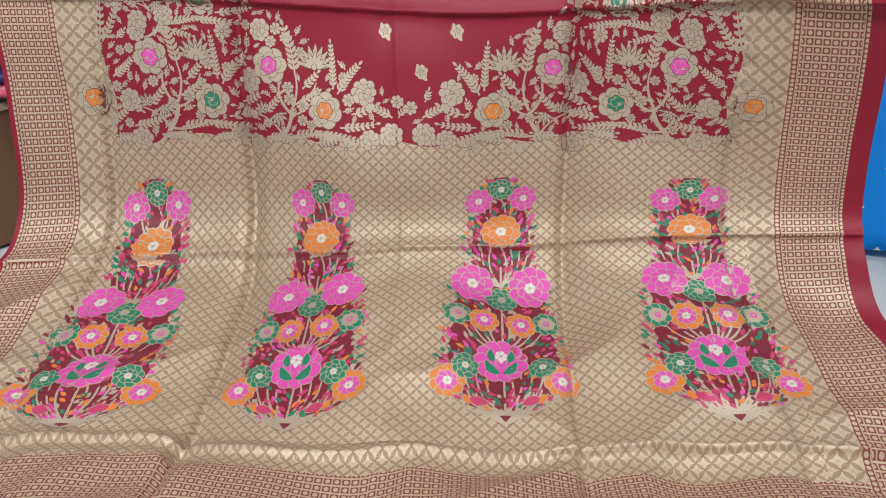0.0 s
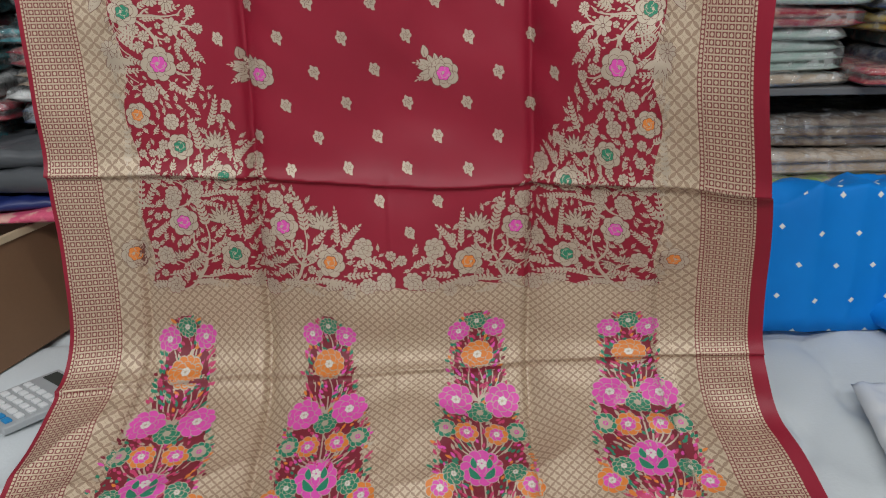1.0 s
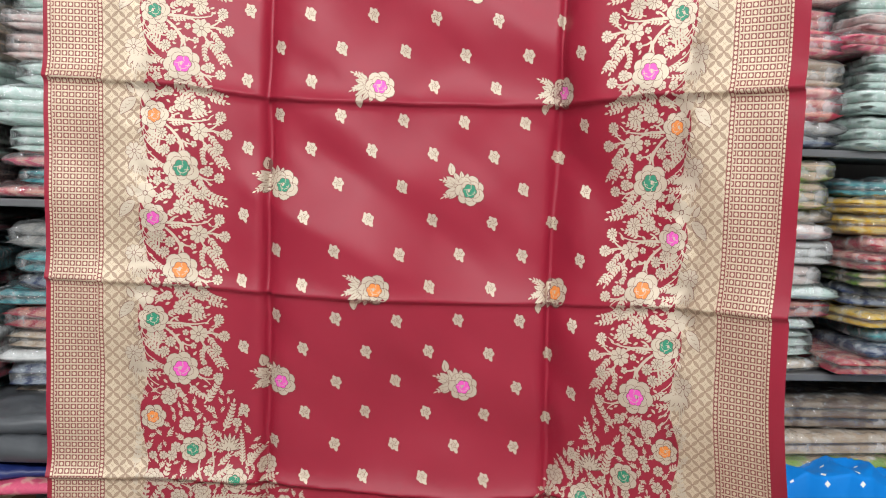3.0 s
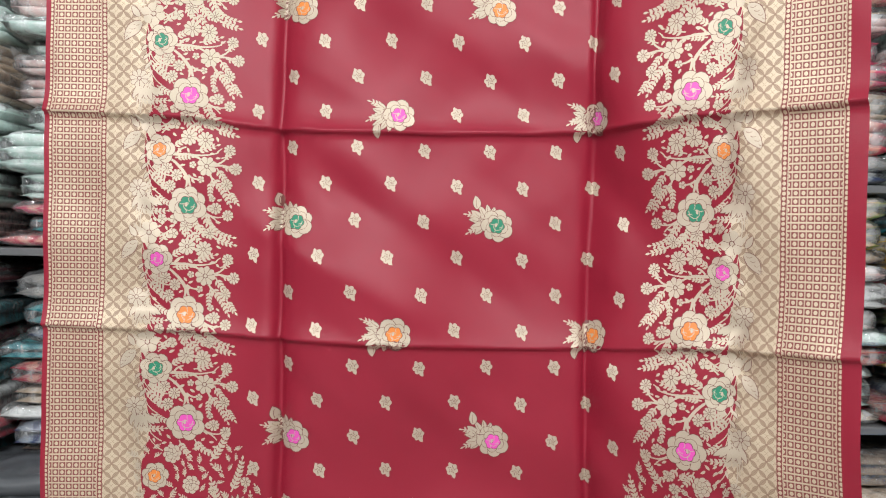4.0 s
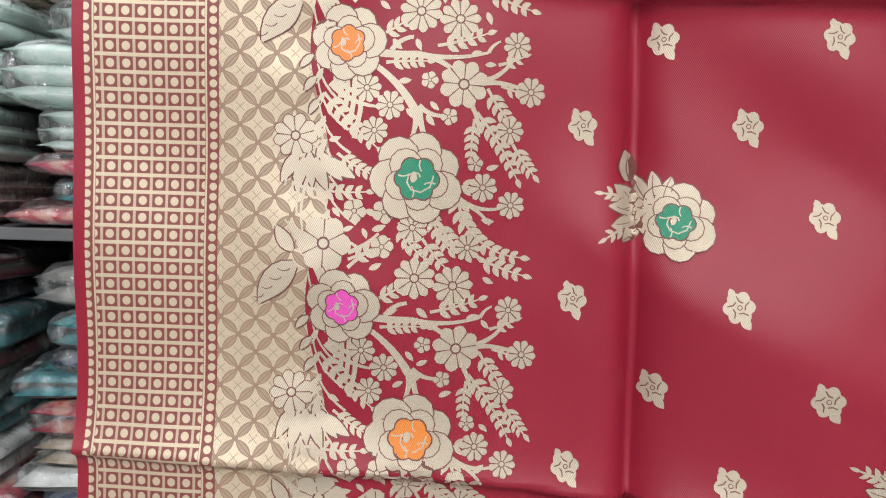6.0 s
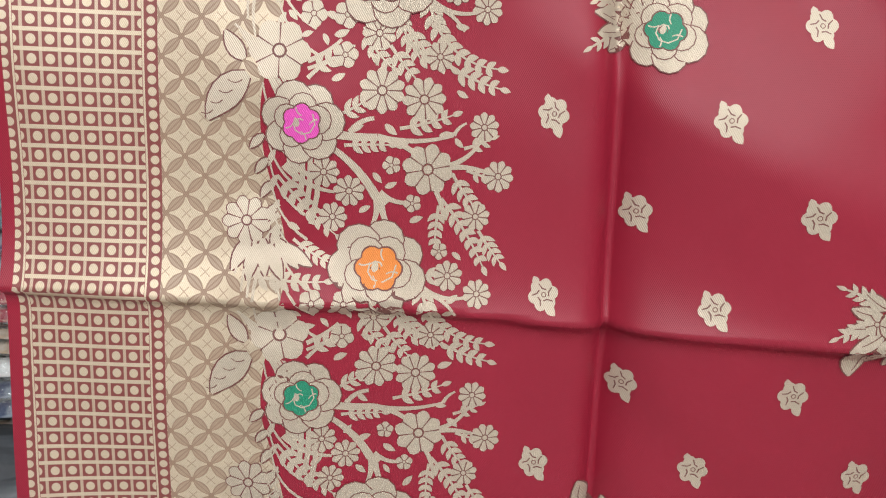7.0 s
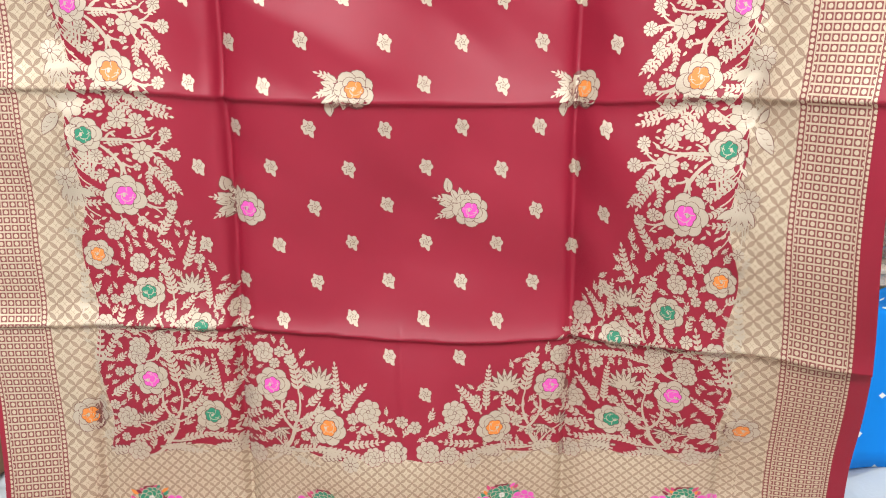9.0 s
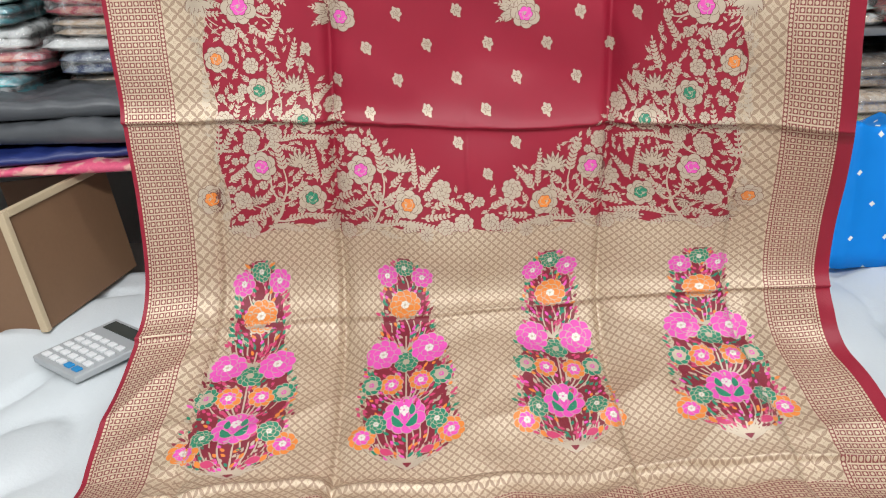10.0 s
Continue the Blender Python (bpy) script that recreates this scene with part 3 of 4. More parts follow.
def band_unit(f, x, y, first, second, k=1.0):
    """One flowering shrub of the band, placed by its upper rose."""
    def at(a, b):
        return x + a * k, y + b * k

    def stem(a, b, c, d, sag, w0, w1):
        f.curve(*at(a, b), *at(c, d), sag, w0 * k, w1 * k, GO, 2)

    f.rose(*at(0, 0), 0.0235 * k, first, 4, rnd.uniform(0, 3))
    f.rose(*at(0.078, -0.058), 0.0235 * k, second, 4, rnd.uniform(0, 3))
    # the root that curls in from the gold, the trunk and its limbs
    stem(-0.022, -0.118, 0.014, -0.094, -0.14, 0.0008, 0.0036)
    stem(0.012, -0.096, 0.029, -0.062, -0.10, 0.0030, 0.0024)
    stem(0.029, -0.064, 0.014, -0.018, 0.16, 0.0022, 0.0012)
    stem(0.029, -0.060, 0.036, -0.010, -0.10, 0.0020, 0.0010)
    stem(0.030, -0.052, 0.066, -0.022, -0.14, 0.0016, 0.0009)
    stem(0.029, -0.066, 0.060, -0.046, -0.10, 0.0016, 0.0009)
    stem(0.012, -0.094, 0.068, -0.086, -0.10, 0.0018, 0.0009)
    stem(0.066, -0.086, 0.120, -0.100, 0.06, 0.0014, 0.0007)
    stem(0.014, -0.094, -0.030, -0.064, -0.12, 0.0016, 0.0008)
    for a, b, ang, l, n, size, bend in (
            (0.036, -0.012, 1.75, 0.066, 8, 0.0125, 0.3), (0.090, -0.030, 1.62, 0.060, 10, 0.0082, 0.1), (0.096, -0.036, 0.95, 0.050, 8, 0.0105, -0.3),
            (0.046, -0.030, 0.75, 0.030, 4, 0.0090, 0.2), (0.040, -0.048, 0.45, 0.032, 4, 0.0085, 0.3), (0.030, -0.094, 0.15, 0.046, 6, 0.0095, -0.3),
            (0.070, -0.090, -0.1, 0.060, 8, 0.0095, -0.2), (0.100, -0.080, 0.1, 0.050, 6, 0.0090, 0.2), (-0.012, -0.064, 0.75, 0.038, 5, 0.0090, 0.3),
            (-0.020, -0.074, 2.6, 0.040, 5, 0.0090, 0.4), (0.026, -0.104, -0.35, 0.036, 5, 0.0085, 0.3), (0.116, -0.062, 0.35, 0.036, 4, 0.0095, 0.3)):
        f.sprig(*at(a, b), ang, l * k, n, size * k, bend, GO, 3, 0.0009, None, 0.40)
    f.fan(*at(0.064, 0.010), 1.5, 0.0175 * k)
    f.fan(*at(0.010, -0.072), -1.2, 0.0105 * k, 6)
    f.fan(*at(-0.016, -0.056), 2.0, 0.0090 * k, 6)
    f.dahlia(*at(-0.012, 0.046), 0.0150 * k, 0.3)
    f.dahlia(*at(0.133, -0.032), 0.0180 * k, 0.8)
    f.dahlia(*at(-0.030, -0.108), 0.0160 * k, 0.1)
    for a, b, r in ((0.046, -0.052, 0.0080), (0.058, -0.078, 0.0062), (0.104, -0.014, 0.0062), (0.066, -0.034, 0.0058), (0.024, 0.036, 0.0070), (0.108, -0.108, 0.0110)):
        f.rosette(*at(a, b), r * k, 8)


def flower_band(flip):
    f = Figure(0, 0, flip)
    f.rose(-0.448, 0.493, 0.0235, OR, 4, 0.7)
    band_unit(f, -0.356, 0.546, PI_, GR)
    band_unit(f, -0.192, 0.535, PI_, OR)
    # the corner: smaller shrubs that climb into the border
    band_unit(f, -0.346, 0.672, GR, GR, 0.86)
    f.rose(-0.410, 0.722, 0.0195, OR, 4, 0.2)
    for x, y, a, l in ((-0.432, 0.560, 1.35, 0.075), (-0.425, 0.565, 1.0, 0.060), (-0.438, 0.640, 1.45, 0.060), (-0.400, 0.600, 1.2, 0.055), (-0.300, 0.700, 1.2, 0.05),
                       (-0.395, 0.455, 0.2, 0.05), (-0.440, 0.455, 0.5, 0.05), (-0.415, 0.520, 0.6, 0.04), (-0.020, 0.470, 2.7, 0.045), (-0.330, 0.745, 1.0, 0.050)):
        f.sprig(x, y, a, l, 7, 0.0095, 0.3, GO, 3, 0.0010, None, 0.38)
    for x, y, r in ((-0.405, 0.625, 0.016), (-0.395, 0.490, 0.016), (-0.022, 0.448, 0.016), (-0.052, 0.440, 0.014), (-0.385, 0.755, 0.014), (-0.33, 0.60, 0.014)):
        f.dahlia(x, y, r, x * 20)
    # small leaves and buds between them
    tries = 0
    while tries < 4000:
        tries += 1
        x, y = -rnd.uniform(0.004, 0.440), rnd.uniform(0.447, 0.765)
        r = rnd.uniform(0.0042, 0.0085)
        if y > band_top(-x) - 0.012 - r or any(math.hypot(x - a, y - b) < (r + c) * 0.90 for a, b, c in f.kept):
            continue
        ang = rnd.uniform(0.2, 2.8)
        if r > 0.0062 and rnd.random() < 0.35:
            f.rosette(x, y, r, 7, GO, 3)
        else:
            f.kept.append((x, y, r))
            f.sprig(x - math.cos(ang) * r, y - math.sin(ang) * r, ang, r * 2.0, 3, r * 0.95, rnd.uniform(-0.6, 0.6), GO, 3, 0.0007, None, 0.36)
    # gold foot towards the end piece
    for i in range(12):
        x, y = -0.020 - 0.037 * i + rnd.uniform(-0.004, 0.004), 0.437 + rnd.uniform(-0.004, 0.004)
        f.sprig(x, y, 0.1 if i % 2 else 3.0, 0.034, 5, 0.0085, 0.2, GO, 3, 0.0009, DK, 0.40)
    f.made("flower_band", saree, "gold flower thicket with pink, green and orange roses")


flower_band(1)
flower_band(-1)


# four tall flowering trees in bright threads on the end piece
def bloom(tree, u, v, r, colour, n, heart, inner=None, squash=1.0):
    """A bright flower of overlapping petals outlined in gold."""
    f = Figure(u, v)
    n = min(n, 11)
    f.scallops(0, 0, r * 0.68, r * (0.34 if n < 10 else 0.27), n, colour, 5, rnd.uniform(0, 1), GO, squash, 0.0011)
    f.disc(0, 0, r * 0.50, colour, 9.6, squash=squash)
    f.scallops(0, 0, r * 0.36, r * 0.25, 7, colour if inner is None else inner, 10, rnd.uniform(0, 1), GO, squash, 0.0009)
    f.scallops(0, 0, r * 0.14, r * 0.12, 6, heart, 13.5, 0.2, GO, squash, 0.0005)
    f.disc(0, 0, r * 0.08, GO, 16)
    f.made("flower", tree)


def lotus(tree, u, v, r):
    f = Figure(u, v)
    f.scallops(0, 0, r * 0.70, r * 0.30, 11, PI_, 3, 0.3, GO, 1.0, 0.0011)
    f.disc(0, 0, r * 0.62, PI_, 7.6)
    for s in (1, -1):
        f.leaf(s * r * 0.10, -r * 0.55, math.pi / 2 - s * 0.75, r * 0.78, r * 0.17, GR, 9.5, s * 0.9, GO)
        f.leaf(s * r * 0.30, r * 0.02, math.pi / 2 - s * 0.2, r * 0.55, r * 0.15, GR, 9.5, s * 0.7, GO)
        f.leaf(s * r * 0.06, -r * 0.50, math.pi / 2 - s * 1.35, r * 0.55, r * 0.12, GR, 9.5, s * 0.4, GO)
    f.leaf(0, -r * 0.3, math.pi / 2, r * 0.62, r * 0.20, PI_, 11, 0, GO)
    f.petals(0, r * 0.28, r * 0.05, r * 0.24, 6, WH, 13, 0.3, 0.9)
    f.leaf(0, -r * 0.05, math.pi / 2, r * 0.3, r * 0.09, WH, 13)
    f.made("flower", tree)


def tree_half(y):
    """Half the width of a tree at y metres below its top."""
    knots = ((-0.018, 0.010), (0.0, 0.022), (0.04, 0.040), (0.11, 0.048), (0.135, 0.040), (0.16, 0.064), (0.21, 0.072), (0.27, 0.076), (0.31, 0.078), (0.335, 0.056), (0.372, 0.008))
    for (a, p), (b, q) in zip(knots, knots[1:]):
        if a <= y <= b:
            return p + (q - p) * (y - a) / (b - a)
    return 0.0


def flower_tree(u, v):
    tree = new("flower_tree")
    tree.parent = saree
    tagged(tree, "tall woven tree of pink, orange and green flowers")
    f = Figure(u, v)
    ys = [-0.018 + 0.006 * i for i in range(66)]
    for k in range(16):
        c = (k - 7.5) / 8
        f.stroke([(c * tree_half(y) * 0.86, -y) for y in ys], [tree_half(y) * (0.0575 if k not in (0, 15) else 0.07 + 0.03 * math.sin(y * 300)) for y in ys], MA, 1)
    # stems in fans
    for y, n, l, w in ((0.135, 9, 0.045, 1.15), (0.245, 9, 0.05, 1.2), (0.345, 11, 0.062, 1.35), (0.05, 5, 0.035, 0.7)):
        for i in range(n):
            a = math.pi / 2 + w * (2 * i / (n - 1) - 1)
            ex, ey = math.cos(a) * l * 1.05, -y + math.sin(a) * l
            f.curve(0, -y - 0.014, ex, ey, 0.14 * (1 if ex < 0 else -1), 0.0016, 0.0010, GO, 3)
            f.leaf(ex, ey, a, 0.008, 0.0024, GO, 4)
    f.stroke([(0.0, -0.12 - 0.0125 * i) for i in range(20)], [0.0014] * 20, GO, 3)
    # small bright leaves all over
    seats = []
    tries = 0
    while tries < 3000 and len(seats) < 520:
        tries += 1
        y = rnd.uniform(-0.012, 0.355)
        x = rnd.uniform(-1, 1) * (tree_half(y) + 0.002)
        if any(abs(x - a) + abs(y - b) < 0.0052 for a, b in seats):
            continue
        seats.append((x, y))
        c = rnd.choice((RO, RO, RO, PI_, OR, GR, GR, GO, MA))
        a = math.pi / 2 - math.copysign(0.75, x) + rnd.uniform(-0.4, 0.4)
        f.leaf(x, -y, a, rnd.uniform(0.007, 0.013), 0.0026, c, 4, rnd.uniform(-0.4, 0.4), None, 4)
    for s in (1, -1):
        f.leaf(s * 0.040, -0.335, math.pi / 2 + s * 2.0, 0.022, 0.0065, RO, 5, 0.2, GO)
        f.leaf(s * 0.048, -0.330, math.pi / 2 + s * 2.6, 0.015, 0.004, OR, 5, 0.2, GO)
        for j in range(4):
            f.curve(0, -0.372, s * (0.014 + 0.010 * j), -0.335 + 0.004 * j, -s * 0.12, 0.0018, 0.0011, GO, 4)
    f.made("foliage", tree)
    bloom(tree, u, v, 0.0165, GR, 11, WH)
    for s in (1, -1):
        bloom(tree, u + s * 0.031, v - 0.016, 0.0185, PI_, 8, WH)
        bloom(tree, u + s * 0.039, v - 0.150, 0.0290, PI_, 9, WH)
        bloom(tree, u + s * 0.057, v - 0.209, 0.0175, GR, 9, PI_, GO)
        bloom(tree, u + s * 0.024, v - 0.214, 0.0190, OR, 8, WH, PI_)
        bloom(tree, u + s * 0.047, v - 0.289, 0.0165, GR, 9, WH)
        bloom(tree, u + s * 0.068, v - 0.312, 0.0210, OR, 9, WH, PI_)
    bloom(tree, u, v - 0.066, 0.0285, OR, 11, WH, None, 0.95)
    bloom(tree, u, v - 0.172, 0.0215, GR, 13, GO)
    lotus(tree, u - 0.003, v - 0.276, 0.0330)


for k in range(4):
    flower_tree(0.001 + 0.2525 * (k - 1.5), 0.362)

# ---- the shop round it ----
tagged(part("floor", box(-2.6, 2.6, -2.2, 2.3, -0.1, 0.0), FLOOR_TILE), "grey stone shop floor", "floor", kind="structure")
tagged(part("ceiling", box(-2.6, 2.6, -2.2, 2.3, 2.7, 2.8), CEILING_PAINT), "white painted shop ceiling", "ceiling", kind="structure")
for nm, args in (("wall_north", (-2.6, 2.6, 2.2, 2.3, 0, 2.7)), ("wall_south", (-2.6, 2.6, -2.2, -2.1, 0, 2.7)),
                 ("wall_west", (-2.6, -2.5, -2.1, 2.2, 0, 2.7)), ("wall_east", (2.5, 2.6, -2.1, 2.2, 0, 2.7))):
    tagged(part(nm, box(*args), CEILING_PAINT if nm == "wall_south" else WALL_PAINT), "plain painted shop wall", "wall", kind="structure")

rail = tagged(empty("hanging_rail", 0, 1.10, 1.64), "steel hanging rail on two cords", "rail")


def tube(x0, y0, z0, x1, y1, z1, r, seg=16):
    bm = bmesh.new()
    d = Vector((x1 - x0, y1 - y0, z1 - z0))
    m = Matrix.Translation(((x0 + x1) / 2, (y0 + y1) / 2, (z0 + z1) / 2)) @ d.to_track_quat("Z", "Y").to_matrix().to_4x4()
    bmesh.ops.create_cone(bm, segments=seg, radius1=r, radius2=r, depth=d.length, cap_ends=True, matrix=m)
    return bm


part("pole", tube(-0.75, 0.012, 0.0, 0.75, 0.012, 0.0, 0.014), STEEL, rail, smooth=True)
for x in (-0.7, 0.7):
    part("cord", tube(x, 0.012, 0.0, x, 0.012, 1.06, 0.003, 8), WHITE_SHEET, rail)


def mattress():
    """A floor mattress whose white sheet lies in shallow wrinkles."""
    nx, ny = 200, 190
    x0, x1, y0, y1 = -1.5, 1.6, -1.5, 1.70
    bm = bmesh.new()
    g = []
    for j in range(ny + 1):
        for i in range(nx + 1):
            x, y = x0 + (x1 - x0) * i / nx, y0 + (y1 - y0) * j / ny
            e = min(x - x0, x1 - x, y - y0, y1 - y)
            z = 0.119 - 0.119 * (1 - smooth01(e / 0.05)) * 0.9
            ridge = 1 - abs(noise.noise((x * 3.0 + y * 1.5, y * 2.0 - x, 0.4)))
            z += (0.010 * noise.noise((x * 2.2, y * 2.2, 5)) - 0.008 + 0.012 * (ridge ** 6 - 0.3) * (1 if abs(x + 0.05) > 0.6 else 0.3)) * smooth01(e / 0.1)
            z -= 0.020 * (1 - abs(noise.noise((x * 4.2 - y * 2.6, y * 3.0 + x * 1.2, 7.7)))) ** 9 * smooth01(e / 0.1)
            g.append(bm.verts.new((x, y, min(z, 0.119))))
    n = nx + 1
    for j in range(ny):
        for i in range(nx):
            bm.faces.new((g[j * n + i], g[j * n + i + 1], g[(j + 1) * n + i + 1], g[(j + 1) * n + i]))
    ob = empty("mattress", 0, 0, 0)
    part("cushion", box(-1.48, 1.58, -1.48, 1.68, 0.002, 0.078, 0.03, 3), WHITE_SHEET, ob)
    part("sheet", bm, WHITE_SHEET, ob, "crumpled white cotton sheet", True)
    tagged(ob, "flat floor mattress under a crumpled white cotton sheet", "mattress")


mattress()

# ---- shelves behind, with wrapped sarees ----
def plastic():
    m = bpy.data.materials.new("clear_plastic_film")
    m.use_nodes = True
    t = m.node_tree
    t.nodes.remove(t.nodes["Principled BSDF"])
    clear, gloss, mixer = t.nodes.new("ShaderNodeBsdfTransparent"), t.nodes.new("ShaderNodeBsdfGlossy"), t.nodes.new("ShaderNodeMixShader")
    clear.inputs[0].default_value = (0.93, 0.95, 0.95, 1)
    gloss.inputs["Roughness"].default_value = 0.10
    fres = t.nodes.new("ShaderNodeFresnel")
    fres.inputs[0].default_value = 1.9
    n = noise_v(t, 30.0, 4.0)
    b = t.nodes.new("ShaderNodeBump")
    b.inputs["Strength"].default_value, b.inputs["Distance"].default_value = 1.0, 0.02
    plug(t, n, b.inputs["Height"])
    t.links.new(b.outputs[0], gloss.inputs["Normal"])
    t.links.new(b.outputs[0], fres.inputs["Normal"])
    t.links.new(fres.outputs[0], mixer.inputs[0])
    t.links.new(clear.outputs[0], mixer.inputs[1])
    t.links.new(gloss.outputs[0], mixer.inputs[2])
    # white diffuse patches mixed into the film stand in for bright highlights
    painted_glare, both = t.nodes.new("ShaderNodeBsdfDiffuse"), t.nodes.new("ShaderNodeMixShader")
    painted_glare.inputs[0].default_value = (0.80, 0.82, 0.82, 1)
    plug(t, (n.step(0.48, 0.72) * 0.34) + 0.07, both.inputs[0])
    t.links.new(mixer.outputs[0], both.inputs[1])
    t.links.new(painted_glare.outputs[0], both.inputs[2])
    t.links.new(both.outputs[0], t.nodes["Material Output"].inputs[0])
    return m


PLASTIC = plastic()


def printed(name, a, b, scale=30.0, sharp=0.08):
    """Printed cloth in two colours."""
    m, t, bs = material(name, 0.65)
    n = noise_v(t, scale, 2.0)
    f = noise_v(t, scale * 9, 2.0)
    plug(t, mix(t, n.step(0.52 - sharp, 0.52 + sharp), mix(t, f, tuple(c * 0.75 for c in a), a), mix(t, f, tuple(c * 0.75 for c in b), b)), bs.inputs["Base Color"])
    bump(t, bs, f, 0.3, 0.001)
    return m


PRINTS = {
    "pink": ("pink cloth", printed("pink_cloth", (0.72, 0.10, 0.20), (0.78, 0.42, 0.36))),
    "mint": ("pale mint cloth", printed("mint_cloth", (0.52, 0.66, 0.60), (0.66, 0.74, 0.70))),
    "beige": ("beige cloth", printed("beige_cloth", (0.55, 0.42, 0.30), (0.68, 0.58, 0.48))),
    "blush": ("pale blush cloth", printed("blush_cloth", (0.70, 0.50, 0.47), (0.74, 0.64, 0.60))),
    "red": ("red printed cloth", printed("red_cloth", (0.45, 0.03, 0.06), (0.62, 0.30, 0.24))),
    "teal": ("teal cloth", printed("teal_cloth", (0.02, 0.20, 0.24), (0.10, 0.40, 0.42))),
    "navy": ("navy printed cloth", printed("navy_cloth", (0.03, 0.05, 0.13), (0.26, 0.30, 0.36))),
    "aqua": ("bright blue printed cloth", printed("aqua_cloth", (0.05, 0.33, 0.52), (0.62, 0.72, 0.52), 12.0)),
    "yellow": ("yellow cloth", printed("yellow_cloth", (0.75, 0.46, 0.03), (0.70, 0.55, 0.20))),
    "lime": ("lime green printed cloth", printed("lime_cloth", (0.25, 0.42, 0.04), (0.66, 0.50, 0.34), 16.0)),
    "grey": ("grey cloth", printed("grey_cloth", (0.28, 0.28, 0.27), (0.42, 0.40, 0.37))),
    "brown": ("brown floral printed cloth", printed("brown_cloth", (0.16, 0.10, 0.07), (0.34, 0.26, 0.19), 22.0)),
    "maroon": ("dark maroon cloth", printed("maroon_cloth", (0.07, 0.012, 0.018), (0.15, 0.02, 0.03))),
    "white": ("white cloth", printed("white_cloth", (0.66, 0.66, 0.64), (0.76, 0.76, 0.74))),
}


def cushion(w, d, h, seed, wrinkle, nx=22, ny=18, pinch=0.0):
    """A flat soft packet, w by d by h, standing on its origin, front edge at y = 0."""
    bm = bmesh.new()
    top, bot = [], []
    for j in range(ny + 1):
        for i in range(nx + 1):
            a, c = 2 * i / nx - 1, 2 * j / ny - 1
            round_ = ((1 - a ** 8) * (1 - c ** 8)) ** 0.45
            k = 1 - pinch * 0.25 * (1 - round_)
            x, y = a * w / 2 * k, d / 2 + c * d / 2 * k
            q = noise.noise((x * 14 + seed, y * 14, seed * 1.7)) + 0.5 * noise.noise((x * 40 + seed, y * 40, seed))
            lift = wrinkle * q
            top.append(bm.verts.new((x, y + wrinkle * 0.5 * q * (1 - round_), h * (0.5 + 0.5 * round_) + lift * (0.4 + 0.6 * round_))))
            edge = i in (0, nx) or j in (0, ny)
            bot.append(top[-1] if edge else bm.verts.new((x, y, h * (0.5 - 0.5 * round_))))
    n = nx + 1
    for j in range(ny):
        for i in range(nx):
            q = [j * n + i, j * n + i + 1, (j + 1) * n + i + 1, (j + 1) * n + i]
            bm.faces.new([top[k] for k in q])
            f = [bot[k] for k in reversed(q)]
            if len(set(f)) > 2 and set(f) != set(top[k] for k in q):
                bm.faces.new(f)
    return bm


def wrapped_saree(x, y, z, w, d, h, kind, turn=0.0, tilt=0.0):
    """A folded saree in a clear bag: its layers show at the front."""
    words, mat = PRINTS[kind]
    ob = new("wrapped_saree")
    seed = rnd.uniform(0, 90)
    layers = max(1, round(h / 0.024))
    for i in range(layers):
        t = h / layers
        lay = part("fold", cushion(w - 0.016 - rnd.uniform(0, 0.012), d - 0.02, t * 1.10, seed + i, 0.0022, 18, 10), mat, ob, "", True)
        lay.matrix_basis = pose(rnd.uniform(-0.004, 0.004), 0.012 + rnd.uniform(0, 0.008), i * t)
    bag = part("plastic_bag", cushion(w + 0.012, d + 0.014, h + 0.008, seed, 0.0125, 44, 32, 0.4), PLASTIC, ob, "crinkled clear plastic bag", True)
    bag.visible_shadow = False
    ob.matrix_basis = pose(x, y, z, tilt, 0, turn)
    tagged(ob, "folded %s in a crinkled clear plastic bag" % words, "wrapped saree", "wrapped sarees on the shelves")


def pile(x, y, z, w, d, kinds, heights, top):
    """Packets laid on one another up to the height top."""
    for i, k in enumerate(kinds):
        h = heights[i % len(heights)] * rnd.uniform(1.1, 1.75)
        if z + h > top:
            break
        wrapped_saree(x + rnd.uniform(-0.022, 0.022), y + rnd.uniform(-0.060, 0.020), z, w * rnd.uniform(0.84, 1.08), d, h, k, rnd.uniform(-13, 13), rnd.uniform(-1.5, 0.6))
        z += h + 0.004
    return z


def shelf_unit(x0, x1, boards, name):
    """A grey steel rack: two side sheets, a back sheet and boards with a lip."""
    ob = empty(name, (x0 + x1) / 2, 1.95, 0)
    ox, oy = (x0 + x1) / 2, 1.95
    part("back_sheet", box(x0 - ox, x1 - ox, 2.14 - oy, 2.15 - oy, 0, 2.3), STEEL_WARM, ob)
    for x in (x0, x1):
        part("side_sheet", box(x - 0.012 - ox, x + 0.012 - ox, 1.74 - oy, 2.138 - oy, 0, 2.3, 0.003), STEEL, ob)
    for z in boards:
        bm = box(x0 + 0.014 - ox, x1 - 0.014 - ox, 1.72 - oy, 2.138 - oy, z - 0.018, z, 0.003)
        part("board", bm, STEEL, ob)
    tagged(ob, "grey steel shelf rack filled with wrapped sarees", "shelf rack", "shelf racks")


shelf_unit(0.62, 1.62, (0.39, 0.655, 1.215, 1.78), "shelf_rack")
shelf_unit(-1.62, -0.55, (0.40, 0.545, 1.035, 1.78), "shelf_rack")

# right-hand rack, upper compartment
pile(0.84, 1.72, 1.217, 0.35, 0.36, ("navy", "grey", "red", "beige", "pink", "pink", "blush", "beige", "red", "mint"), (0.020, 0.024, 0.050, 0.040, 0.032, 0.046, 0.030), 1.75)
pile(1.20, 1.69, 1.217, 0.36, 0.38, ("mint", "mint", "mint", "mint", "pink", "blush", "mint", "teal", "mint", "blush"), (0.046, 0.038, 0.034, 0.028, 0.030, 0.036), 1.75)
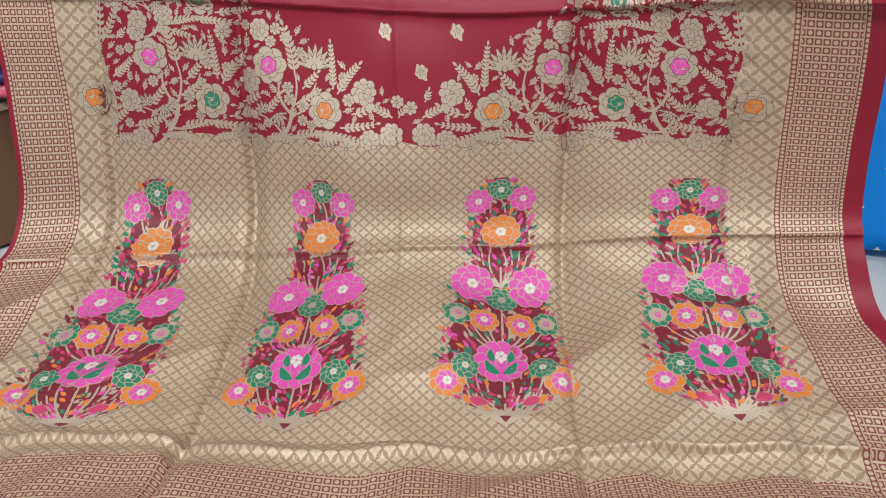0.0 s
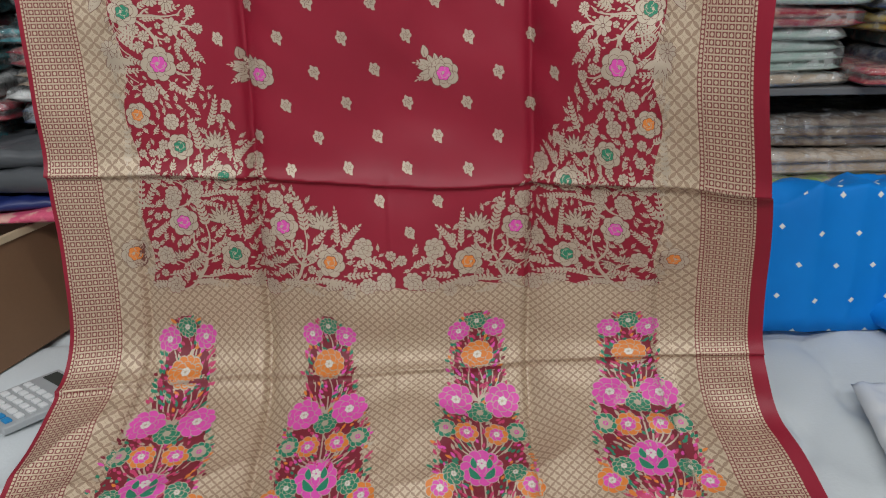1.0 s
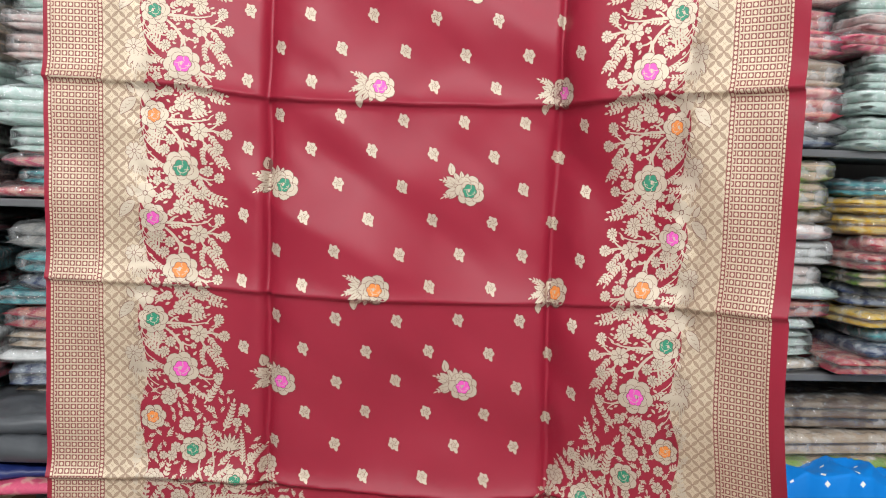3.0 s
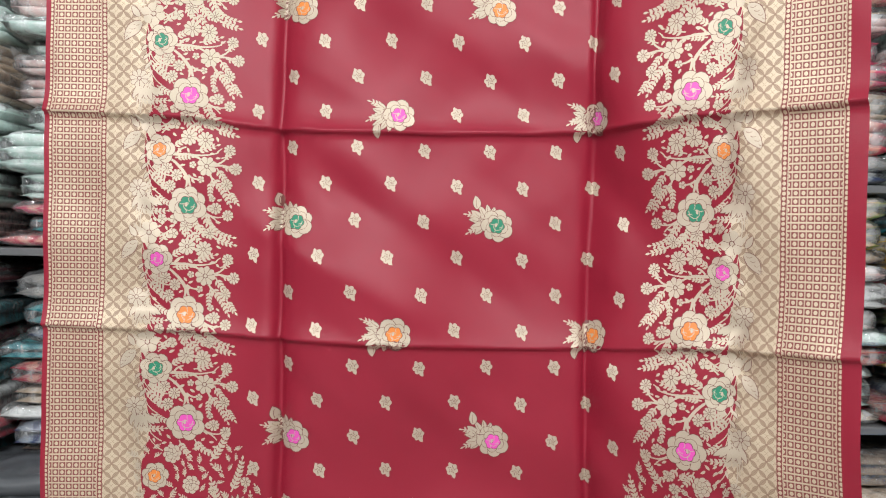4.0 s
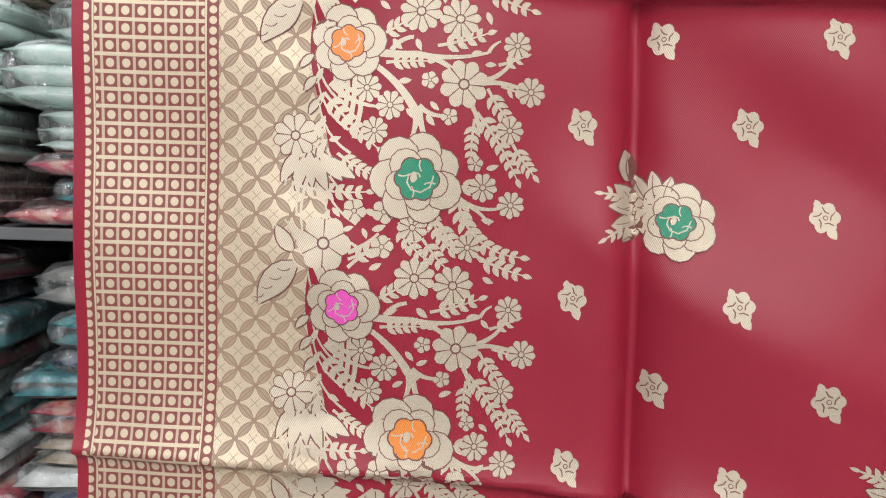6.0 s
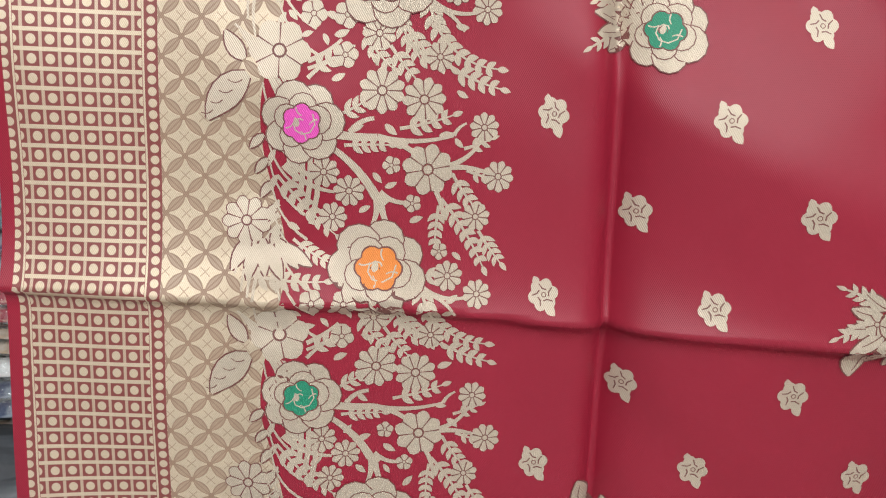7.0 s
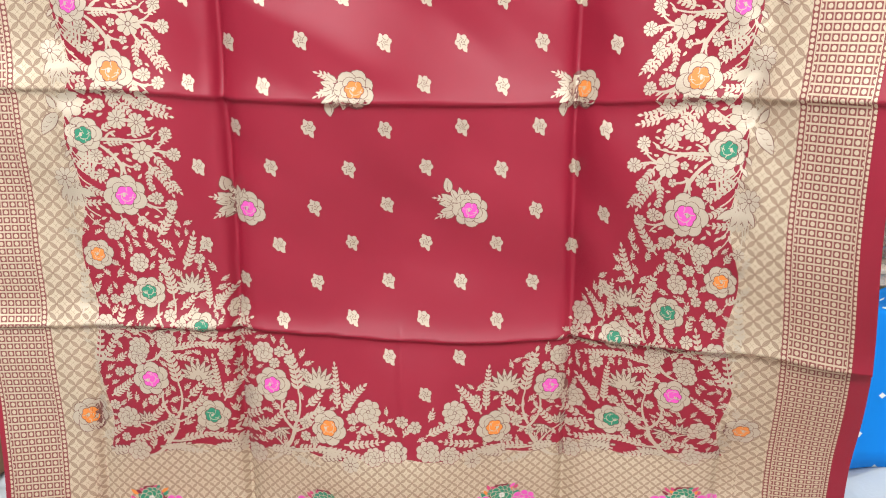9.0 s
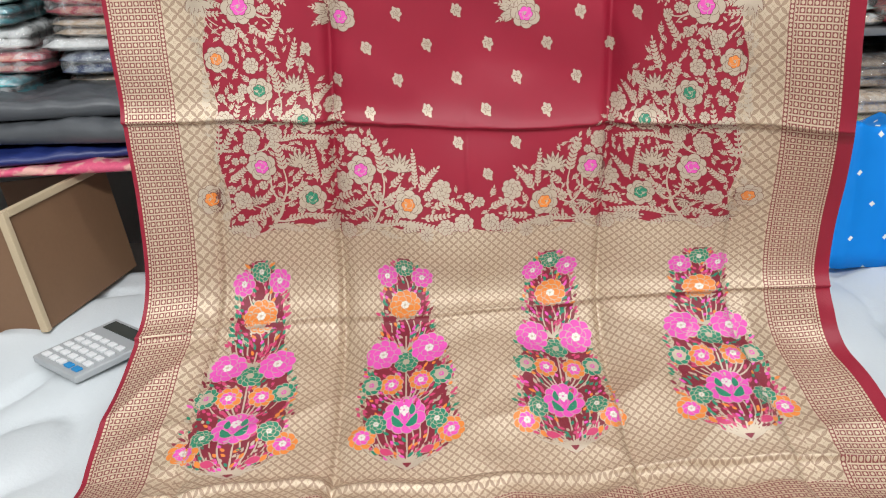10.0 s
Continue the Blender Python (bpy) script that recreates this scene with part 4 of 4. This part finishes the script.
# lower compartment
pile(0.86, 1.74, 0.657, 0.33, 0.36, ("beige", "mint", "mint", "red", "mint", "blush", "white", "blush", "beige", "lime", "lime", "lime"), (0.016, 0.046, 0.020, 0.040, 0.018, 0.030, 0.036, 0.028, 0.024, 0.038, 0.040, 0.030), 1.19)
pile(1.22, 1.69, 0.657, 0.37, 0.40, ("red", "navy", "teal", "yellow", "navy", "lime", "red", "red", "yellow", "yellow", "teal", "red", "navy", "aqua"), (0.026, 0.030, 0.022, 0.030, 0.036, 0.024, 0.034), 1.19)
# bottom of the right-hand rack: brown packets
pile(1.12, 1.735, 0.392, 0.80, 0.36, ("lime", "beige", "brown"), (0.026, 0.045, 0.060), 0.60)

# left-hand rack
pile(-0.80, 1.72, 1.037, 0.36, 0.36, ("red", "teal", "pink", "mint", "mint", "mint", "blush", "blush", "mint", "mint", "blush", "mint"), (0.022, 0.026, 0.020, 0.044, 0.050, 0.044, 0.048), 1.75)
pile(-1.17, 1.70, 1.037, 0.34, 0.36, ("blush", "mint", "mint", "mint", "beige", "beige", "mint", "mint"), (0.050, 0.046, 0.044), 1.75)
pile(-0.82, 1.73, 0.547, 0.36, 0.36, ("beige", "navy", "white", "beige", "red", "teal", "navy", "teal", "grey", "blush", "navy", "pink", "maroon", "maroon"), (0.030, 0.034, 0.022, 0.028, 0.034, 0.026, 0.030), 1.00)
pile(-1.18, 1.70, 0.547, 0.34, 0.36, ("teal", "red", "white", "teal", "mint", "red", "teal", "navy", "maroon"), (0.034, 0.030, 0.044, 0.030), 1.00)


# ---- things on the mattress ----
def draped(x0, x1, y0, y1, z0, z1, mat, name, label, seed, droop=0.5, parent=None, nx=46, ny=40, lump=0.02):
    """A heap of folded cloth: a rounded mound with soft creases, resting on z0."""
    bm = bmesh.new()
    g = []
    for j in range(ny + 1):
        for i in range(nx + 1):
            a, c = 2 * i / nx - 1, 2 * j / ny - 1
            r = max(abs(a), abs(c))
            k = smooth01((1 - abs(a)) / 0.16) * smooth01((1 - abs(c)) / 0.34)
            x, y = (x0 + x1) / 2 + a * (x1 - x0) / 2, (y0 + y1) / 2 + c * (y1 - y0) / 2
            q = noise.noise((x * 6 + seed, y * 6, seed)) - 1.3 * abs(noise.noise((x * 7 + y * 4, y * 5 - x * 5, seed))) + 0.3
            slope = 1 - droop * max(0, a if droop > 0 else -a) * 0.5
            z = z0 + (z1 - z0) * (k ** 0.6) * slope + lump * q * (k ** 0.5)
            g.append(bm.verts.new((x + 0.01 * q, y - 0.012 * q, max(z0 + 0.001, z))))
    n = nx + 1
    for j in range(ny):
        for i in range(nx):
            bm.faces.new((g[j * n + i], g[j * n + i + 1], g[(j + 1) * n + i + 1], g[(j + 1) * n + i]))
    rim = [e for e in bm.edges if e.is_boundary]
    bmesh.ops.holes_fill(bm, edges=rim, sides=0)
    ob = part(name, bm, mat, parent, label, True)
    return ob


def dotted_blue():
    """Bright blue silk with small woven silver diamonds."""
    m, t, b = material("blue_silk", 0.62)
    co = t.nodes.new("ShaderNodeTexCoord").outputs["Object"]
    sep = t.nodes.new("ShaderNodeSeparateXYZ")
    t.links.new(co, sep.inputs[0])
    x, y, z = (V(t, o) for o in sep.outputs)
    a, c = x / 0.085, (z - y * 0.8) / 0.075
    row = (c.op("FLOOR") * 0.5).frac()
    fa, fc = ((a + row).frac() - 0.5).abs(), (c.frac() - 0.5).abs()
    spot = (fa + fc).step(0.10, 0.07)
    n = noise_v(t, 6.0, 3.0)
    fine = noise_v(t, 500.0, 2.0)
    plug(t, mix(t, spot, mix(t, n, (0.0, 0.17, 0.58), (0.002, 0.25, 0.76)), (0.78, 0.80, 0.74)), b.inputs["Base Color"])
    bump(t, b, fine + spot * 2, 0.2, 0.0006)
    b.inputs["Specular IOR Level"].default_value = 0.25
    return m


BLUE_SILK = dotted_blue()


def cloth_pile(name, x, y, z, w, d, heights, mats, label, category, turn, slump=0.0):
    """Loosely folded lengths of cloth lying on each other."""
    ob = empty(name, x, y, z)
    base = 0.0
    for i, h in enumerate(heights):
        bm = cushion(w * (1 - 0.04 * i), d * (1 - 0.05 * i), h, 7.3 * i + w * 50, 0.05 * h + 0.010, 46, 34)
        for p in bm.verts:
            if slump:
                fold = abs(noise.noise((p.co.x * 5 + p.co.z * 7 + i * 3, p.co.y * 4 + p.co.z * 3, 2.2 + i)))
                p.co.y += 0.05 * (0.3 - fold) + 0.25 * (p.co.z - h / 2) * (1 if p.co.y < d / 2 else 0)
                p.co.z += 0.05 * (0.3 - fold)
            p.co.z += slump * (p.co.x / w) * (base + h) / sum(heights) - 0.35 * abs(slump) * (p.co.x / w) ** 2
            p.co.z = max(p.co.z, -base + 0.001)
        lay = part("fold", bm, mats[i % len(mats)], ob, "", True)
        lay.matrix_basis = pose(0.05 * i, 0.01 * i, base, 0, 0, 9 * i)
        base += h * 0.93
    ob.matrix_basis = pose(x, y, z, 0, 0, turn)
    tagged(ob, label, category)
    return ob


blue = empty("blue_saree")
draped(0.70, 1.50, 1.51, 1.735, 0.118, 0.430, BLUE_SILK, "drape", "", 4.2, 0.35, blue, 90, 60, 0.05)
roll = part("fold", cushion(0.42, 0.16, 0.075, 5.1, 0.012, 36, 20), BLUE_SILK, blue, "", True)
roll.matrix_basis = pose(1.26, 1.43, 0.121, 0, 0, 12)
tagged(blue, "bright blue silk saree with silver dots, heaped on the mattress", "saree")
cloth_pile("dark_fabric", -1.06, 1.52, 0.402, 0.70, 0.34, (0.025, 0.030), (PRINTS["pink"][1], NAVY), "navy and pink brocade cloth folded on the low board", "fabric", 4)
cloth_pile("grey_bag", -1.02, 1.56, 0.462, 0.60, 0.32, (0.06, 0.05), (GREY_BAG,), "dark grey garment bag lying on folded cloth", "bag", -3)


def wooden_box():
    """A shallow box of brown board with pale wooden edges, tipped on the mattress."""
    ob = empty("wooden_box", -0.955, 1.37, 0.119)
    w, d, h = 0.30, 0.34, 0.26
    part("side_panel", box(-0.006, 0.0, 0, d, 0.004, h), BROWN_BOARD, ob)
    part("front_panel", box(-w, -0.008, 0.0, 0.008, 0.004, h), BROWN_BOARD, ob)
    part("back_panel", box(-w, -0.008, d - 0.008, d, 0.004, h), BROWN_BOARD, ob)
    part("base_panel", box(-w, -0.008, 0.010, d - 0.010, 0.004, 0.012), BROWN_BOARD, ob)
    part("edge_strip", box(-0.012, 0.006, -0.002, d, h, h + 0.016, 0.002), PALE_WOOD, ob, "pale wooden edge strip")
    part("edge_strip", box(-0.012, 0.006, -0.016, -0.002, 0.004, h + 0.016, 0.002), PALE_WOOD, ob, "pale wooden edge strip")
    ob.matrix_basis = pose(-0.935, 1.34, 0.119, 0, -9, -14)
    tagged(ob, "brown board box with pale wooden edges standing on the mattress", "box")


wooden_box()


def calculator():
    ob = empty("calculator", -0.80, 1.25, 0.119)
    part("case", box(-0.075, 0.075, -0.095, 0.095, 0.0, 0.016, 0.005, 3), GREY_PLASTIC, ob)
    part("display", box(-0.060, 0.060, 0.052, 0.084, 0.0165, 0.0185, 0.001), DARK_GLASS, ob, "dark display window")
    for j in range(5):
        for i in range(5):
            blue = j == 0 and i in (3, 4)
            x, y = -0.052 + 0.026 * i, -0.076 + 0.0235 * j
            part("key", box(x - 0.0095, x + 0.0095, y - 0.0075, y + 0.0075, 0.0155, 0.0205, 0.0025, 2), BLUE_KEY if blue else WHITE_KEY, ob, "blue key" if blue else "")
    ob.matrix_basis = pose(-0.80, 1.235, 0.119, 0, 0, -38)
    tagged(ob, "silver-grey desk calculator with white keys lying on the sheet", "calculator")


calculator()


def plastic_sheet():
    """A loose milky plastic bag lying on the mattress."""
    ob = empty("plastic_bag", 0.90, 0.98, 0.119)
    bm = cushion(0.36, 0.34, 0.05, 3.3, 0.014, 40, 36)
    part("film", bm, MILKY, ob, "", True)
    ob.matrix_basis = pose(0.93, 0.84, 0.119, 0, 0, -14)
    tagged(ob, "milky white plastic bag lying crumpled on the mattress", "plastic bag")


plastic_sheet()


def printed_carton():
    ob = empty("carton", 1.02, 0.66, 0.119)
    part("body", box(-0.12, 0.12, -0.09, 0.09, 0, 0.075, 0.003), CARTON, ob)
    part("lid", box(-0.123, 0.123, -0.093, 0.093, 0.076, 0.098, 0.003), CARTON_LID, ob, "printed red and green lid")
    ob.matrix_basis = pose(1.00, 0.66, 0.119, 0, 0, 12)
    tagged(ob, "small orange-brown printed carton on the mattress", "carton")


printed_carton()
